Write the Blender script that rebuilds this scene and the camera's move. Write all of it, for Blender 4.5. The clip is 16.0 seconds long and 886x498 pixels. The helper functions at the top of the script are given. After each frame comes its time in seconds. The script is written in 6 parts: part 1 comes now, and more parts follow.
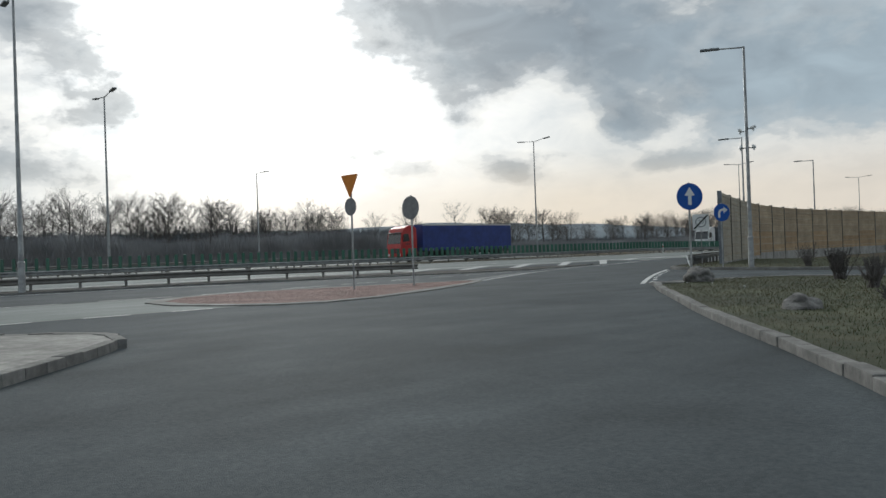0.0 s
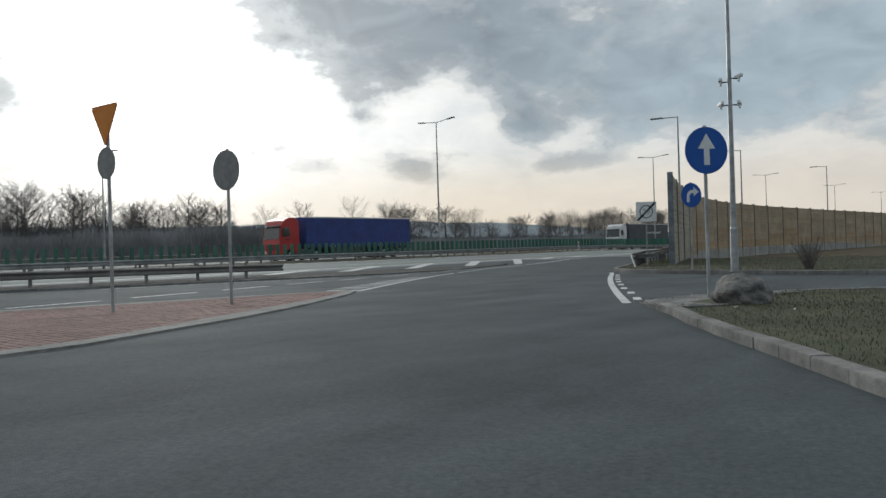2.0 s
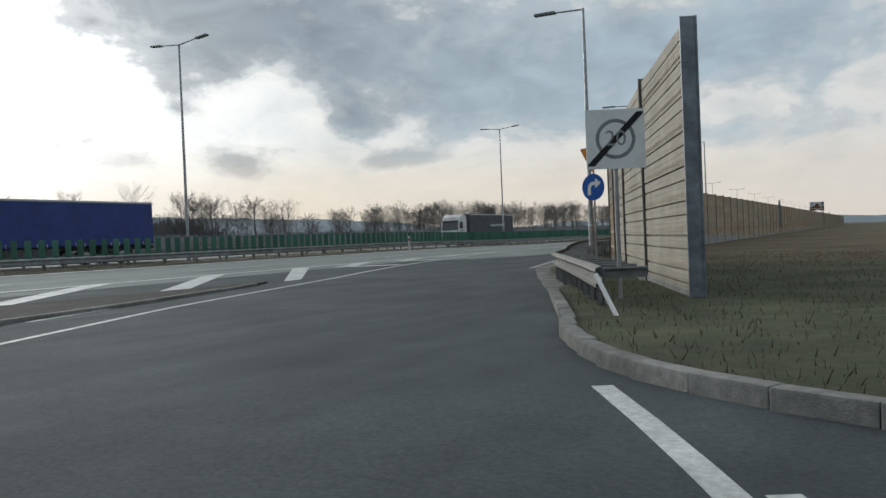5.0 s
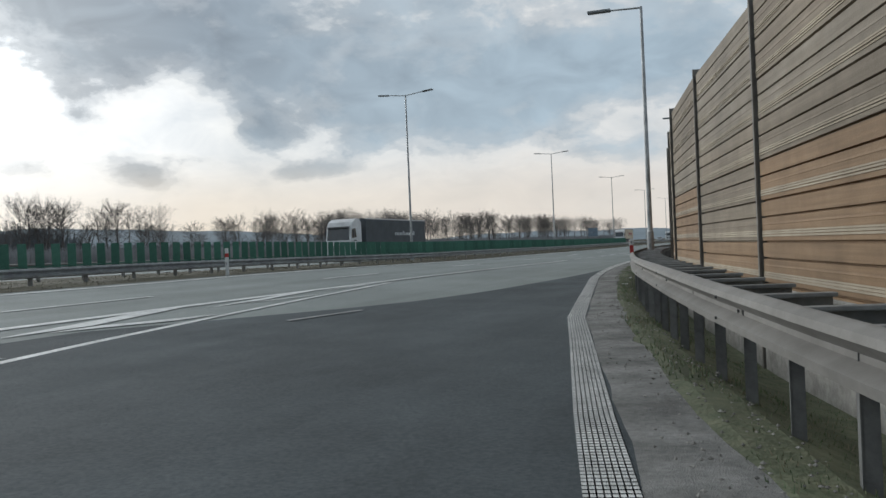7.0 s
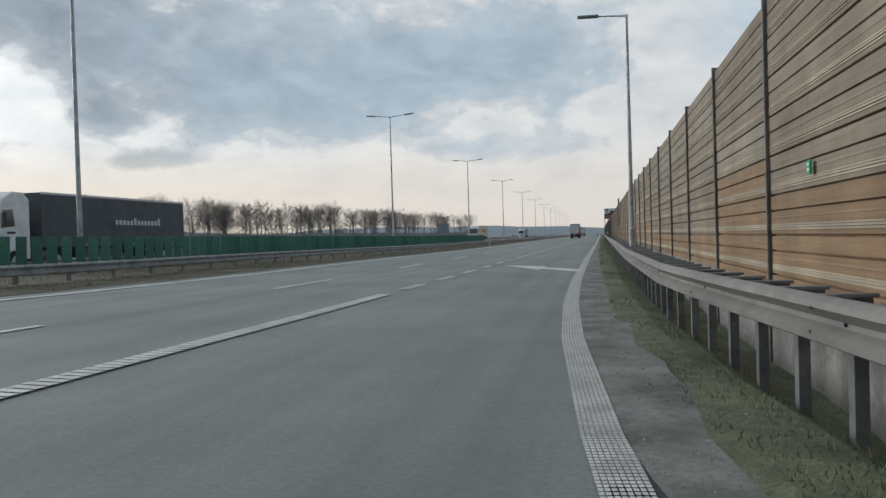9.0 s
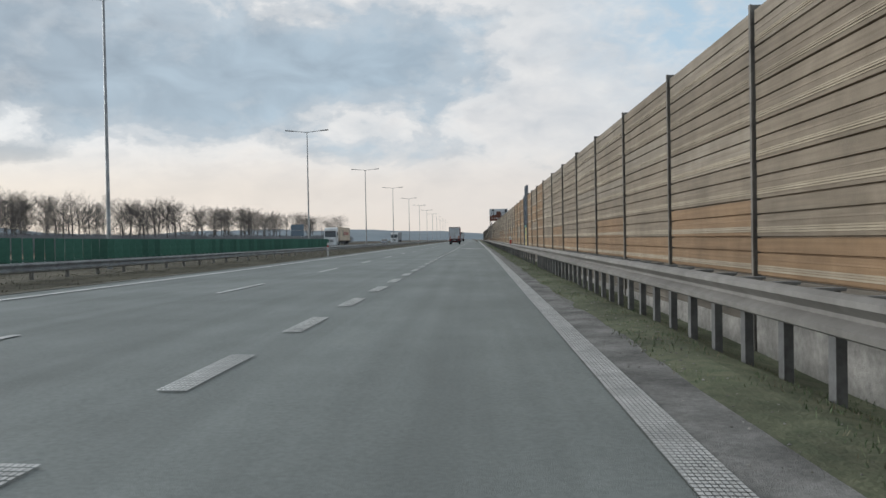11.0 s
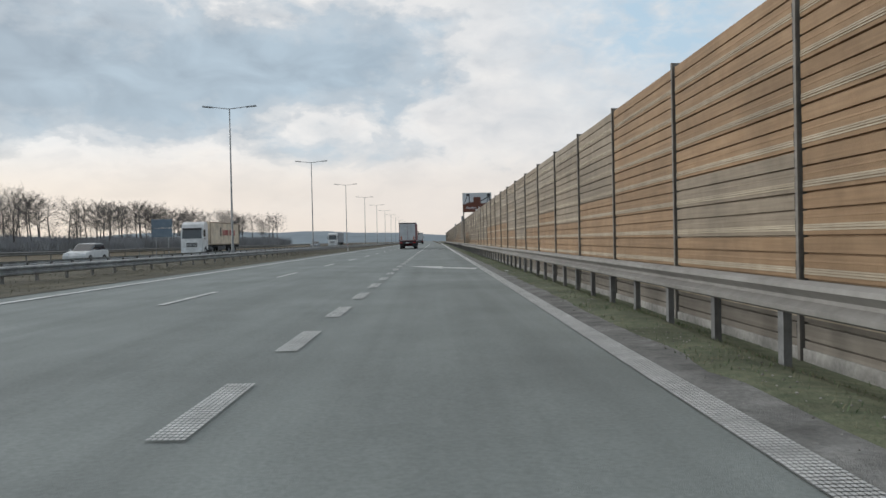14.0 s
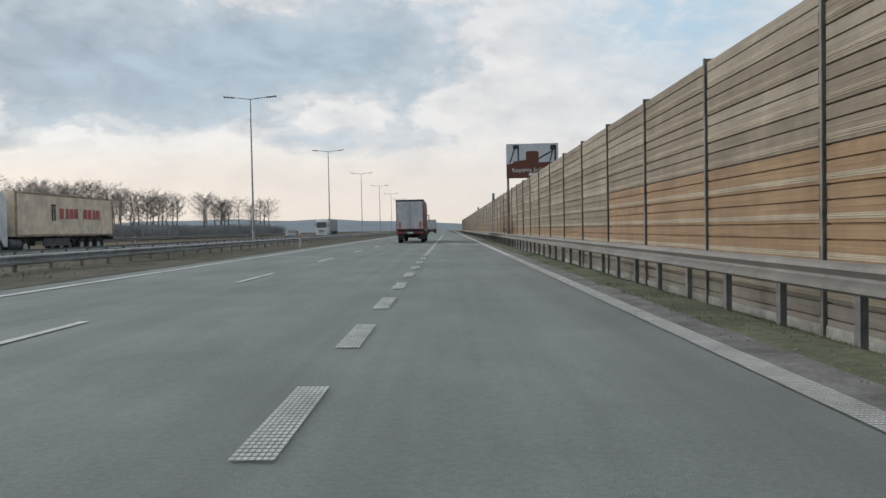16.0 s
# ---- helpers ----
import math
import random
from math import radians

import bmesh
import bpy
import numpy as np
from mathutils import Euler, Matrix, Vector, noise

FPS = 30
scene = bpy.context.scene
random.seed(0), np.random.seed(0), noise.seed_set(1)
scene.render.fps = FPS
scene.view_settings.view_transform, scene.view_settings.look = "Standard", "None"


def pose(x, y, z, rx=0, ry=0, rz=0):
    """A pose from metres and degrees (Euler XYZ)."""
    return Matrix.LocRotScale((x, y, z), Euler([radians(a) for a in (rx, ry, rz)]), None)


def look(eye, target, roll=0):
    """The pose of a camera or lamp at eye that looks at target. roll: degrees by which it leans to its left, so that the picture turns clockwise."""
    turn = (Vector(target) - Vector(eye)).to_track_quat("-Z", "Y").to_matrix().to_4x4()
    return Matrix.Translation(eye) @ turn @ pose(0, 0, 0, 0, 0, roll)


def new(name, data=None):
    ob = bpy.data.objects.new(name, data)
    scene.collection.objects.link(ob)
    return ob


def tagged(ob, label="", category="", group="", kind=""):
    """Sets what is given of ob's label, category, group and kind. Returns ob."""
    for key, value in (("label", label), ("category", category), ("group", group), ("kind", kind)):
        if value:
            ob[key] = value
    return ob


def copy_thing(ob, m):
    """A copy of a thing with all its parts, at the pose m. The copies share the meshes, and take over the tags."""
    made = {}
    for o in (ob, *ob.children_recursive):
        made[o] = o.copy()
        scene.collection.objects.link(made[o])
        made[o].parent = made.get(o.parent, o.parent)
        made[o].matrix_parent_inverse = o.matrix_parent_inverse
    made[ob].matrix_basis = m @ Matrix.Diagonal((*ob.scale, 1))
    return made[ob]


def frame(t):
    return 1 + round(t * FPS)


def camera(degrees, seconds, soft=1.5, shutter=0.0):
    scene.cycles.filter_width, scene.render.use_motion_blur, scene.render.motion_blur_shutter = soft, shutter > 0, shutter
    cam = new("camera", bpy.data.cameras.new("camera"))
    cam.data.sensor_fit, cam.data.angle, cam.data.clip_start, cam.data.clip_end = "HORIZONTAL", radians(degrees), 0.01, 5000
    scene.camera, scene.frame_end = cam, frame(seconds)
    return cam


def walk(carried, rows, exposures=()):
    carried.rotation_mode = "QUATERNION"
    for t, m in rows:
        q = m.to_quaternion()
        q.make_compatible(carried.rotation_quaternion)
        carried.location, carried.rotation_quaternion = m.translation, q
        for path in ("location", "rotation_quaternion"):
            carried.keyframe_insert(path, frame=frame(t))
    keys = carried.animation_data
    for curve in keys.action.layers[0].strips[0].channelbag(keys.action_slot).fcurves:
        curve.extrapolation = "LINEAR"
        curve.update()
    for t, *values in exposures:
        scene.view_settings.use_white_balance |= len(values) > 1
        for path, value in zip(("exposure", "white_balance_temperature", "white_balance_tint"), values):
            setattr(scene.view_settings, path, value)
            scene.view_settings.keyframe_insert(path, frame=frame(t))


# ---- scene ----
cam = camera(60.04, 16.0)
PATH = [
    (0, (49.970, -15.936, 1.191), (42.448, -9.346, 1.246), -1.97),
    (0.5, (48.242, -14.234, 1.161), (40.704, -7.663, 1.226), -2.00),
    (1, (46.466, -12.444, 1.148), (39.015, -5.774, 1.193), -1.88),
    (1.5, (44.757, -10.500, 1.111), (37.508, -3.612, 1.142), -1.75),
    (2, (43.088, -8.281, 1.095), (36.460, -0.793, 1.086), -1.72),
    (2.5, (41.401, -5.842, 1.088), (35.310, 2.089, 0.989), -1.96),
    (3, (39.583, -3.245, 1.111), (33.776, 4.896, 1.046), -2.65),
    (3.5, (37.583, -0.141, 1.088), (31.976, 8.139, 1.027), -2.47),
    (4, (35.518, 3.382, 1.086), (30.101, 11.788, 0.982), -2.32),
    (6.5, (23.815, 26.475, 1.064), (19.887, 35.671, 1.015), -2.49),
    (7, (21.799, 32.386, 1.076), (18.007, 41.639, 1.053), -2.43),
    (7.5, (20.105, 38.039, 1.092), (16.625, 47.413, 0.947), -2.36),
    (8, (18.715, 44.386, 1.146), (15.892, 53.977, 0.912), -1.50),
    (8.5, (17.672, 50.593, 1.084), (15.280, 60.300, 0.873), -2.94),
    (9, (16.556, 57.600, 1.152), (14.615, 67.409, 1.006), -1.69),
    (9.5, (15.813, 64.821, 1.147), (14.623, 74.749, 1.034), -1.83),
    (12, (15.069, 105.329, 1.135), (14.844, 115.326, 1.006), -1.15),
    (12.5, (15.126, 114.109, 1.135), (15.005, 124.108, 1.011), -1.41),
    (13, (15.096, 123.272, 1.124), (15.088, 133.271, 1.014), -1.38),
    (13.5, (15.049, 132.323, 1.154), (15.148, 142.322, 1.045), -1.29),
    (14, (14.917, 141.718, 1.147), (15.087, 151.716, 1.031), -1.20),
    (14.5, (14.877, 151.414, 1.137), (15.080, 161.411, 0.991), -1.21),
    (15, (14.784, 161.228, 1.130), (14.925, 171.225, 0.925), -1.34),
    (15.5, (14.651, 170.920, 1.136), (14.670, 180.917, 0.902), -1.00),
    (16, (14.615, 180.771, 1.135), (14.612, 190.767, 0.874), -1.11),
]
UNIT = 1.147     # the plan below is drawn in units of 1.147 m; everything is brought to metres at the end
EXPOSURES = [(0, 0.0, 6150, 6), (4, 0.0, 6150, 6), (6.5, 0.08, 6000, 7), (9, 0.1, 6000, 7), (12, 0.22, 6100, 9), (16, 0.26, 6150, 9)]
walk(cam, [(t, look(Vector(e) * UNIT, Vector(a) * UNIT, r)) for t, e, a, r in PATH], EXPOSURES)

# ---------------------------------------------------------------- light and sky
SUN_AZ, SUN_EL = radians(62), radians(15)      # left of the motorway's direction, above the horizon
SUN_DIR = Vector((-math.sin(SUN_AZ) * math.cos(SUN_EL), math.cos(SUN_AZ) * math.cos(SUN_EL), math.sin(SUN_EL)))


def link(nt, a, b):
    nt.links.new(a, b)


def node(nt, kind, **values):
    n = nt.nodes.new(kind)
    for key, value in values.items():
        if key in n.inputs:
            n.inputs[key].default_value = value
    return n


def ramp(nt, stops, interpolation="LINEAR"):
    n = nt.nodes.new("ShaderNodeValToRGB")
    n.color_ramp.interpolation = interpolation
    while len(n.color_ramp.elements) < len(stops):
        n.color_ramp.elements.new(0.5)
    for e, (p, c) in zip(n.color_ramp.elements, stops):
        e.position, e.color = p, (*c, 1) if len(c) == 3 else c
    return n


# cloud banks and clear gaps: left of ahead, above the horizon, half widths (degrees), weight
BANKS = [
    (43, 16, 9, 3.6, 0.75), (52, 16.5, 6, 3.2, 0.7), (46.5, 11.8, 3.5, 1.8, 0.55), (33, 14, 9, 3.6, 0.7), (24, 11.5, 9, 3.6, 0.7), (13, 12, 10, 3.4, 0.75), (4, 14, 7, 2.6, 0.65),
    (77, 17, 5, 2, 0.7), (73.5, 13, 3.6, 1.8, 0.65), (71.5, 9.8, 4.4, 1.3, 0.85), (54, 8, 2.8, 1.3, 1.35), (50.5, 6.4, 1.6, 0.7, 0.7), (43.5, 6.2, 2.3, 1.4, 1.3), (46.5, 9.6, 1.5, 0.7, 0.9), (39.5, 7.0, 1.6, 0.6, 0.8), (35.8, 8.8, 1.9, 1.0, 1.3), (31.5, 6.0, 2.4, 0.6, 0.8), (28, 7.0, 5, 1.1, 0.35), (7, 6.3, 5, 1.0, 0.4), (78, 6, 5, 1.5, 0.6),
]
GAPS = [
    (41, 10.5, 5, 3.0, 0.4), (63, 12, 7, 6, 0.95), (56, 10, 5, 4, 0.6), (43, 8.4, 7, 3.0, 0.75), (39.5, 8.6, 5, 1.4, 0.35), (24.5, 6.4, 4, 0.8, 0.4), (-3, 8.6, 8, 1.3, 0.55), (-9, 11, 4, 2, 0.5), (-16, 15, 7, 3.5, 0.6), (50, 3, 40, 2.4, 0.35), (16, 4.2, 12, 1.2, 0.3),
]


def build_sky():
    world = bpy.data.worlds.new("overcast_sky")
    scene.world = world
    world.use_nodes = True
    nt = world.node_tree
    nt.nodes.clear()
    out = nt.nodes.new("ShaderNodeOutputWorld")
    sky = nt.nodes.new("ShaderNodeTexSky")
    sky.sky_type, sky.sun_disc = "NISHITA", False
    sky.sun_elevation, sky.sun_rotation = SUN_EL, -SUN_AZ
    sky.air_density, sky.dust_density = 1.0, 2.0

    def calc(op, a, b=None, c=None):
        n = nt.nodes.new("ShaderNodeMath")
        n.operation = op
        for k, v in enumerate((a, b, c)):
            if v is None:
                continue
            if isinstance(v, (int, float)):
                n.inputs[k].default_value = v
            else:
                link(nt, v, n.inputs[k])
        return n.outputs[0]

    def blend(f, a, b):
        n = nt.nodes.new("ShaderNodeMix")
        n.data_type = "RGBA"
        for key, v in (("Factor", f), (6, a), (7, b)):
            if isinstance(v, (tuple, float)):
                n.inputs[key].default_value = (*v, 1) if isinstance(v, tuple) else v
            else:
                link(nt, v, n.inputs[key])
        return n.outputs[2]

    co = nt.nodes.new("ShaderNodeTexCoord").outputs["Generated"]
    sep = nt.nodes.new("ShaderNodeSeparateXYZ")
    link(nt, co, sep.inputs[0])
    az = calc("MULTIPLY", calc("ARCTAN2", calc("MULTIPLY", sep.outputs["X"], -1.0), sep.outputs["Y"]), 57.2958)
    el = calc("MULTIPLY", calc("ARCSINE", sep.outputs["Z"]), 57.2958)
    flat = nt.nodes.new("ShaderNodeMapping")
    flat.inputs["Scale"].default_value = (1, 1, 1.9)
    link(nt, co, flat.inputs["Vector"])
    puffs = node(nt, "ShaderNodeTexNoise", Scale=7.5, Detail=9.0, Roughness=0.57, Distortion=0.25)
    link(nt, flat.outputs[0], puffs.inputs["Vector"])
    fine = node(nt, "ShaderNodeTexNoise", Scale=24.0, Detail=7.0, Roughness=0.58, Distortion=0.3)
    link(nt, flat.outputs[0], fine.inputs["Vector"])
    field = calc("MULTIPLY_ADD", calc("SUBTRACT", puffs.outputs["Fac"], 0.5), 2.5, -0.10)
    field = calc("MULTIPLY_ADD", calc("SUBTRACT", fine.outputs["Fac"], 0.5), 1.1, field)
    for rows, sign in ((BANKS, 1), (GAPS, -1)):
        for a, e, wa, we, weight in rows:
            u = calc("DIVIDE", calc("SUBTRACT", az, float(a)), float(wa))
            v = calc("DIVIDE", calc("SUBTRACT", el, float(e)), float(we))
            d = calc("MULTIPLY_ADD", u, u, calc("MULTIPLY", v, v))
            g = calc("EXPONENT", calc("MULTIPLY", d, -0.7))
            field = calc("MULTIPLY_ADD", g, float(weight * sign), field)
    mask = ramp(nt, [(0.0, (0, 0, 0)), (0.18, (0.10, 0.10, 0.10)), (0.36, (0.40, 0.40, 0.40)), (0.60, (0.80, 0.80, 0.80)), (1.0, (1, 1, 1))], "EASE")
    link(nt, calc("MULTIPLY_ADD", field, 0.80, 0.22), mask.inputs[0])
    # nearness to the veiled sun
    dot = nt.nodes.new("ShaderNodeVectorMath")
    dot.operation = "DOT_PRODUCT"
    dot.inputs[1].default_value = SUN_DIR
    link(nt, co, dot.inputs[0])
    near = dot.outputs["Value"]
    half = calc("MULTIPLY_ADD", near, 0.5, 0.5)
    clear = ramp(nt, [(0.0, (0.42, 0.48, 0.54)), (0.35, (0.49, 0.56, 0.62)), (0.50, (0.58, 0.64, 0.69)), (0.61, (0.70, 0.68, 0.66)), (0.85, (0.80, 0.755, 0.71)), (0.95, (0.85, 0.83, 0.80)), (0.9825, (1.12, 1.09, 1.06)), (1.0, (2.3, 2.25, 2.2))])
    link(nt, half, clear.inputs[0])
    dark = ramp(nt, [(0.0, (0.27, 0.30, 0.34)), (0.35, (0.33, 0.37, 0.41)), (0.50, (0.38, 0.44, 0.49)), (0.78, (0.415, 0.485, 0.535)), (0.90, (0.385, 0.445, 0.49)), (0.965, (0.295, 0.335, 0.375)), (1.0, (0.42, 0.45, 0.48))])
    link(nt, half, dark.inputs[0])
    # folds inside the cloud and sunlit rims
    fold = ramp(nt, [(0.28, (0.86, 0.86, 0.87)), (0.72, (1.20, 1.20, 1.19))])
    swell = node(nt, "ShaderNodeTexNoise", Scale=12.0, Detail=4.0, Roughness=0.5, Distortion=0.6)
    link(nt, flat.outputs[0], swell.inputs["Vector"])
    link(nt, swell.outputs["Fac"], fold.inputs[0])
    body = nt.nodes.new("ShaderNodeMix")
    body.data_type, body.blend_type = "RGBA", "MULTIPLY"
    body.inputs["Factor"].default_value = 1.0
    link(nt, dark.outputs[0], body.inputs[6])
    link(nt, fold.outputs[0], body.inputs[7])
    rim = ramp(nt, [(0.0, (0, 0, 0)), (0.28, (0, 0, 0)), (0.45, (0.55, 0.55, 0.55)), (0.62, (0, 0, 0))], "EASE")
    link(nt, calc("ADD", calc("MULTIPLY", field, 0.5), 0.5), rim.inputs[0])
    u = calc("DIVIDE", calc("SUBTRACT", az, -17.0), 7.0)
    v = calc("DIVIDE", calc("SUBTRACT", el, 15.5), 4.5)
    hole = calc("EXPONENT", calc("MULTIPLY", calc("MULTIPLY_ADD", u, u, calc("MULTIPLY", v, v)), -0.8))
    hole = calc("MULTIPLY", hole, calc("MULTIPLY_ADD", calc("SUBTRACT", fine.outputs["Fac"], 0.5), -2.5, 0.75))
    lump = ramp(nt, [(0.30, (0.80, 0.83, 0.86)), (0.50, (0.97, 0.97, 0.97)), (0.68, (1.10, 1.08, 1.05))])
    billow = node(nt, "ShaderNodeTexNoise", Scale=13.0, Detail=7.0, Roughness=0.55, Distortion=0.4)
    link(nt, flat.outputs[0], billow.inputs["Vector"])
    link(nt, billow.outputs["Fac"], lump.inputs[0])
    lit = nt.nodes.new("ShaderNodeMix")
    lit.data_type, lit.blend_type = "RGBA", "MULTIPLY"
    lit.inputs["Factor"].default_value = 0.85
    link(nt, clear.outputs[0], lit.inputs[6])
    link(nt, lump.outputs[0], lit.inputs[7])
    open_sky = blend(calc("MINIMUM", calc("MAXIMUM", hole, 0.0), 0.85), lit.outputs[2], (0.43, 0.57, 0.67))
    edge = ramp(nt, [(0.60, (0.12, 0.12, 0.12)), (0.86, (0.5, 0.5, 0.5))])
    link(nt, half, edge.inputs[0])
    rimmed = blend(calc("MULTIPLY", rim.outputs[0], edge.outputs[0]), open_sky, (1.0, 0.95, 0.88))
    col = blend(mask.outputs[0], rimmed, body.outputs[2])
    # the hazy cream band over the horizon
    low = ramp(nt, [(0.0, (0.92, 0.92, 0.92)), (0.32, (0.66, 0.66, 0.66)), (0.78, (0, 0, 0))], "EASE")
    link(nt, calc("DIVIDE", el, 10.0), low.inputs[0])
    side = ramp(nt, [(0.0, (0.80, 0.695, 0.60)), (0.25, (0.84, 0.71, 0.58)), (0.5, (0.92, 0.76, 0.59)), (0.8, (0.82, 0.80, 0.77)), (1.0, (0.74, 0.76, 0.77))])
    link(nt, calc("DIVIDE", calc("MAXIMUM", az, 0.0), 80.0), side.inputs[0])
    col = blend(low.outputs[0], col, side.outputs[0])
    b_sky = nt.nodes.new("ShaderNodeBackground")
    b_sky.inputs["Strength"].default_value = 0.06
    link(nt, sky.outputs[0], b_sky.inputs["Color"])
    b_cloud = nt.nodes.new("ShaderNodeBackground")
    b_cloud.inputs["Strength"].default_value = 0.94
    link(nt, col, b_cloud.inputs["Color"])
    mix = nt.nodes.new("ShaderNodeMixShader")
    mix.inputs[0].default_value = 0.95
    link(nt, b_sky.outputs[0], mix.inputs[1])
    link(nt, b_cloud.outputs[0], mix.inputs[2])
    link(nt, mix.outputs[0], out.inputs["Surface"])


build_sky()
sun = new("sun", bpy.data.lights.new("sun", "SUN"))
sun.data.energy, sun.data.angle, sun.data.color = 1.4, radians(18), (1.0, 0.955, 0.89)
sun.matrix_world = look((0, 0, 50), Vector((0, 0, 50)) - SUN_DIR * 10)
scene.view_settings.exposure = 0.0

# ---------------------------------------------------------------- materials


def surf(name, low, high, scale=4.0, rough=0.8, bump=0.0, bump_scale=60.0, metal=0.0, spots=0.0, spot_scale=0.7, vary=0.0, world_size=True, spec=0.3):
    """A weathered surface: fine grain between two colours, broad stains, relief and a shade that differs from piece to piece."""
    m = bpy.data.materials.new(name)
    m.use_nodes = True
    nt = m.node_tree
    b = nt.nodes["Principled BSDF"]
    b.inputs["Roughness"].default_value, b.inputs["Metallic"].default_value = rough, metal
    b.inputs["Specular IOR Level"].default_value = spec
    if world_size:
        co = nt.nodes.new("ShaderNodeNewGeometry").outputs["Position"]
    else:
        co = nt.nodes.new("ShaderNodeTexCoord").outputs["Object"]
    n1 = node(nt, "ShaderNodeTexNoise", Scale=scale, Detail=6.0, Roughness=0.65)
    link(nt, co, n1.inputs["Vector"])
    r1 = ramp(nt, [(0.3, low), (0.7, high)])
    link(nt, n1.outputs["Fac"], r1.inputs[0])
    col = r1.outputs[0]
    if spots:
        n2 = node(nt, "ShaderNodeTexNoise", Scale=spot_scale, Detail=4.0, Roughness=0.6)
        link(nt, co, n2.inputs["Vector"])
        r2 = ramp(nt, [(0.35, (1 - spots,) * 3), (0.65, (1 + spots * 0.4,) * 3)])
        link(nt, n2.outputs["Fac"], r2.inputs[0])
        mx = nt.nodes.new("ShaderNodeMix")
        mx.data_type, mx.blend_type = "RGBA", "MULTIPLY"
        mx.inputs["Factor"].default_value = 1.0
        link(nt, col, mx.inputs[6])
        link(nt, r2.outputs[0], mx.inputs[7])
        col = mx.outputs[2]
    if vary:
        oi = nt.nodes.new("ShaderNodeObjectInfo")
        hsv = nt.nodes.new("ShaderNodeHueSaturation")
        mr = nt.nodes.new("ShaderNodeMapRange")
        mr.inputs["To Min"].default_value, mr.inputs["To Max"].default_value = 1 - vary, 1 + vary
        link(nt, oi.outputs["Random"], mr.inputs[0])
        link(nt, mr.outputs[0], hsv.inputs["Value"])
        link(nt, col, hsv.inputs["Color"])
        col = hsv.outputs[0]
    link(nt, col, b.inputs["Base Color"])
    if bump:
        n3 = node(nt, "ShaderNodeTexNoise", Scale=bump_scale, Detail=3.0)
        link(nt, co, n3.inputs["Vector"])
        bp = node(nt, "ShaderNodeBump", Strength=bump, Distance=0.02)
        link(nt, n3.outputs["Fac"], bp.inputs["Height"])
        link(nt, bp.outputs[0], b.inputs["Normal"])
    return m


M = {}
M["asphalt_new"] = surf("dark_asphalt", (0.057, 0.068, 0.074), (0.098, 0.112, 0.120), 30, 0.9, 0.5, 120, spots=0.22, spot_scale=0.35, spec=0.14)
M["asphalt_old"] = surf("worn_asphalt", (0.163, 0.183, 0.177), (0.222, 0.245, 0.237), 25, 0.85, 0.4, 120, spots=0.14, spot_scale=0.22)


def wear(m, amount, across, along_road):
    """Long faint tracks of wear drawn out along the road, and small dark patches."""
    nt = m.node_tree
    b = nt.nodes["Principled BSDF"]
    src = b.inputs["Base Color"].links[0].from_socket
    co = nt.nodes.new("ShaderNodeNewGeometry").outputs["Position"]
    for scale, detail, k in (((across, along_road, 1), 3.0, amount), ((0.9, 0.35, 1), 6.0, amount * 0.8)):
        mp = nt.nodes.new("ShaderNodeMapping")
        mp.inputs["Scale"].default_value = scale
        link(nt, co, mp.inputs["Vector"])
        ns = node(nt, "ShaderNodeTexNoise", Scale=1.0, Detail=detail, Roughness=0.6)
        link(nt, mp.outputs[0], ns.inputs["Vector"])
        rp = ramp(nt, [(0.32, (1 - k,) * 3), (0.68, (1 + k,) * 3)])
        link(nt, ns.outputs["Fac"], rp.inputs[0])
        mx = nt.nodes.new("ShaderNodeMix")
        mx.data_type, mx.blend_type = "RGBA", "MULTIPLY"
        mx.inputs["Factor"].default_value = 1.0
        link(nt, src, mx.inputs[6])
        link(nt, rp.outputs[0], mx.inputs[7])
        src = mx.outputs[2]
    link(nt, src, b.inputs["Base Color"])


wear(M["asphalt_old"], 0.10, 1.6, 0.025)
wear(M["asphalt_new"], 0.13, 0.8, 0.12)
M["grass"] = surf("dry_grass", (0.060, 0.062, 0.026), (0.150, 0.125, 0.062), 2.2, 0.95, 0.9, 25, spots=0.4, spot_scale=0.25)
M["green_grass"] = surf("short_green_grass", (0.076, 0.098, 0.058), (0.160, 0.166, 0.108), 5.0, 0.95, 0.9, 25, spots=0.4, spot_scale=0.6)
M["corner_grass"] = surf("worn_green_brown_grass", (0.038, 0.052, 0.026), (0.086, 0.086, 0.048), 2.5, 0.95, 0.9, 25, spots=0.4, spot_scale=0.45)
M["median_grass"] = surf("brown_median_grass", (0.062, 0.062, 0.042), (0.112, 0.098, 0.066), 1.6, 0.95, 0.9, 25, spots=0.4, spot_scale=0.35)
M["field"] = surf("brown_field", (0.075, 0.062, 0.035), (0.145, 0.115, 0.070), 1.5, 0.95, 0.9, 18, spots=0.35, spot_scale=0.12)
M["gravel"] = surf("dusty_gravel", (0.155, 0.158, 0.153), (0.255, 0.255, 0.245), 22, 0.95, 0.8, 90, spots=0.45, spot_scale=1.3)
M["soil"] = surf("dark_soil", (0.026, 0.025, 0.023), (0.055, 0.050, 0.044), 8, 0.95, 0.9, 40, spots=0.3)
M["paint"] = surf("worn_road_paint", (0.42, 0.43, 0.42), (0.68, 0.69, 0.68), 18, 0.7, 0.3, 90, spots=0.25, spot_scale=2.0)
M["worn_paint"] = surf("thin_worn_paint", (0.20, 0.205, 0.20), (0.34, 0.345, 0.34), 14, 0.8, 0.3, 90, spots=0.3, spot_scale=1.5)
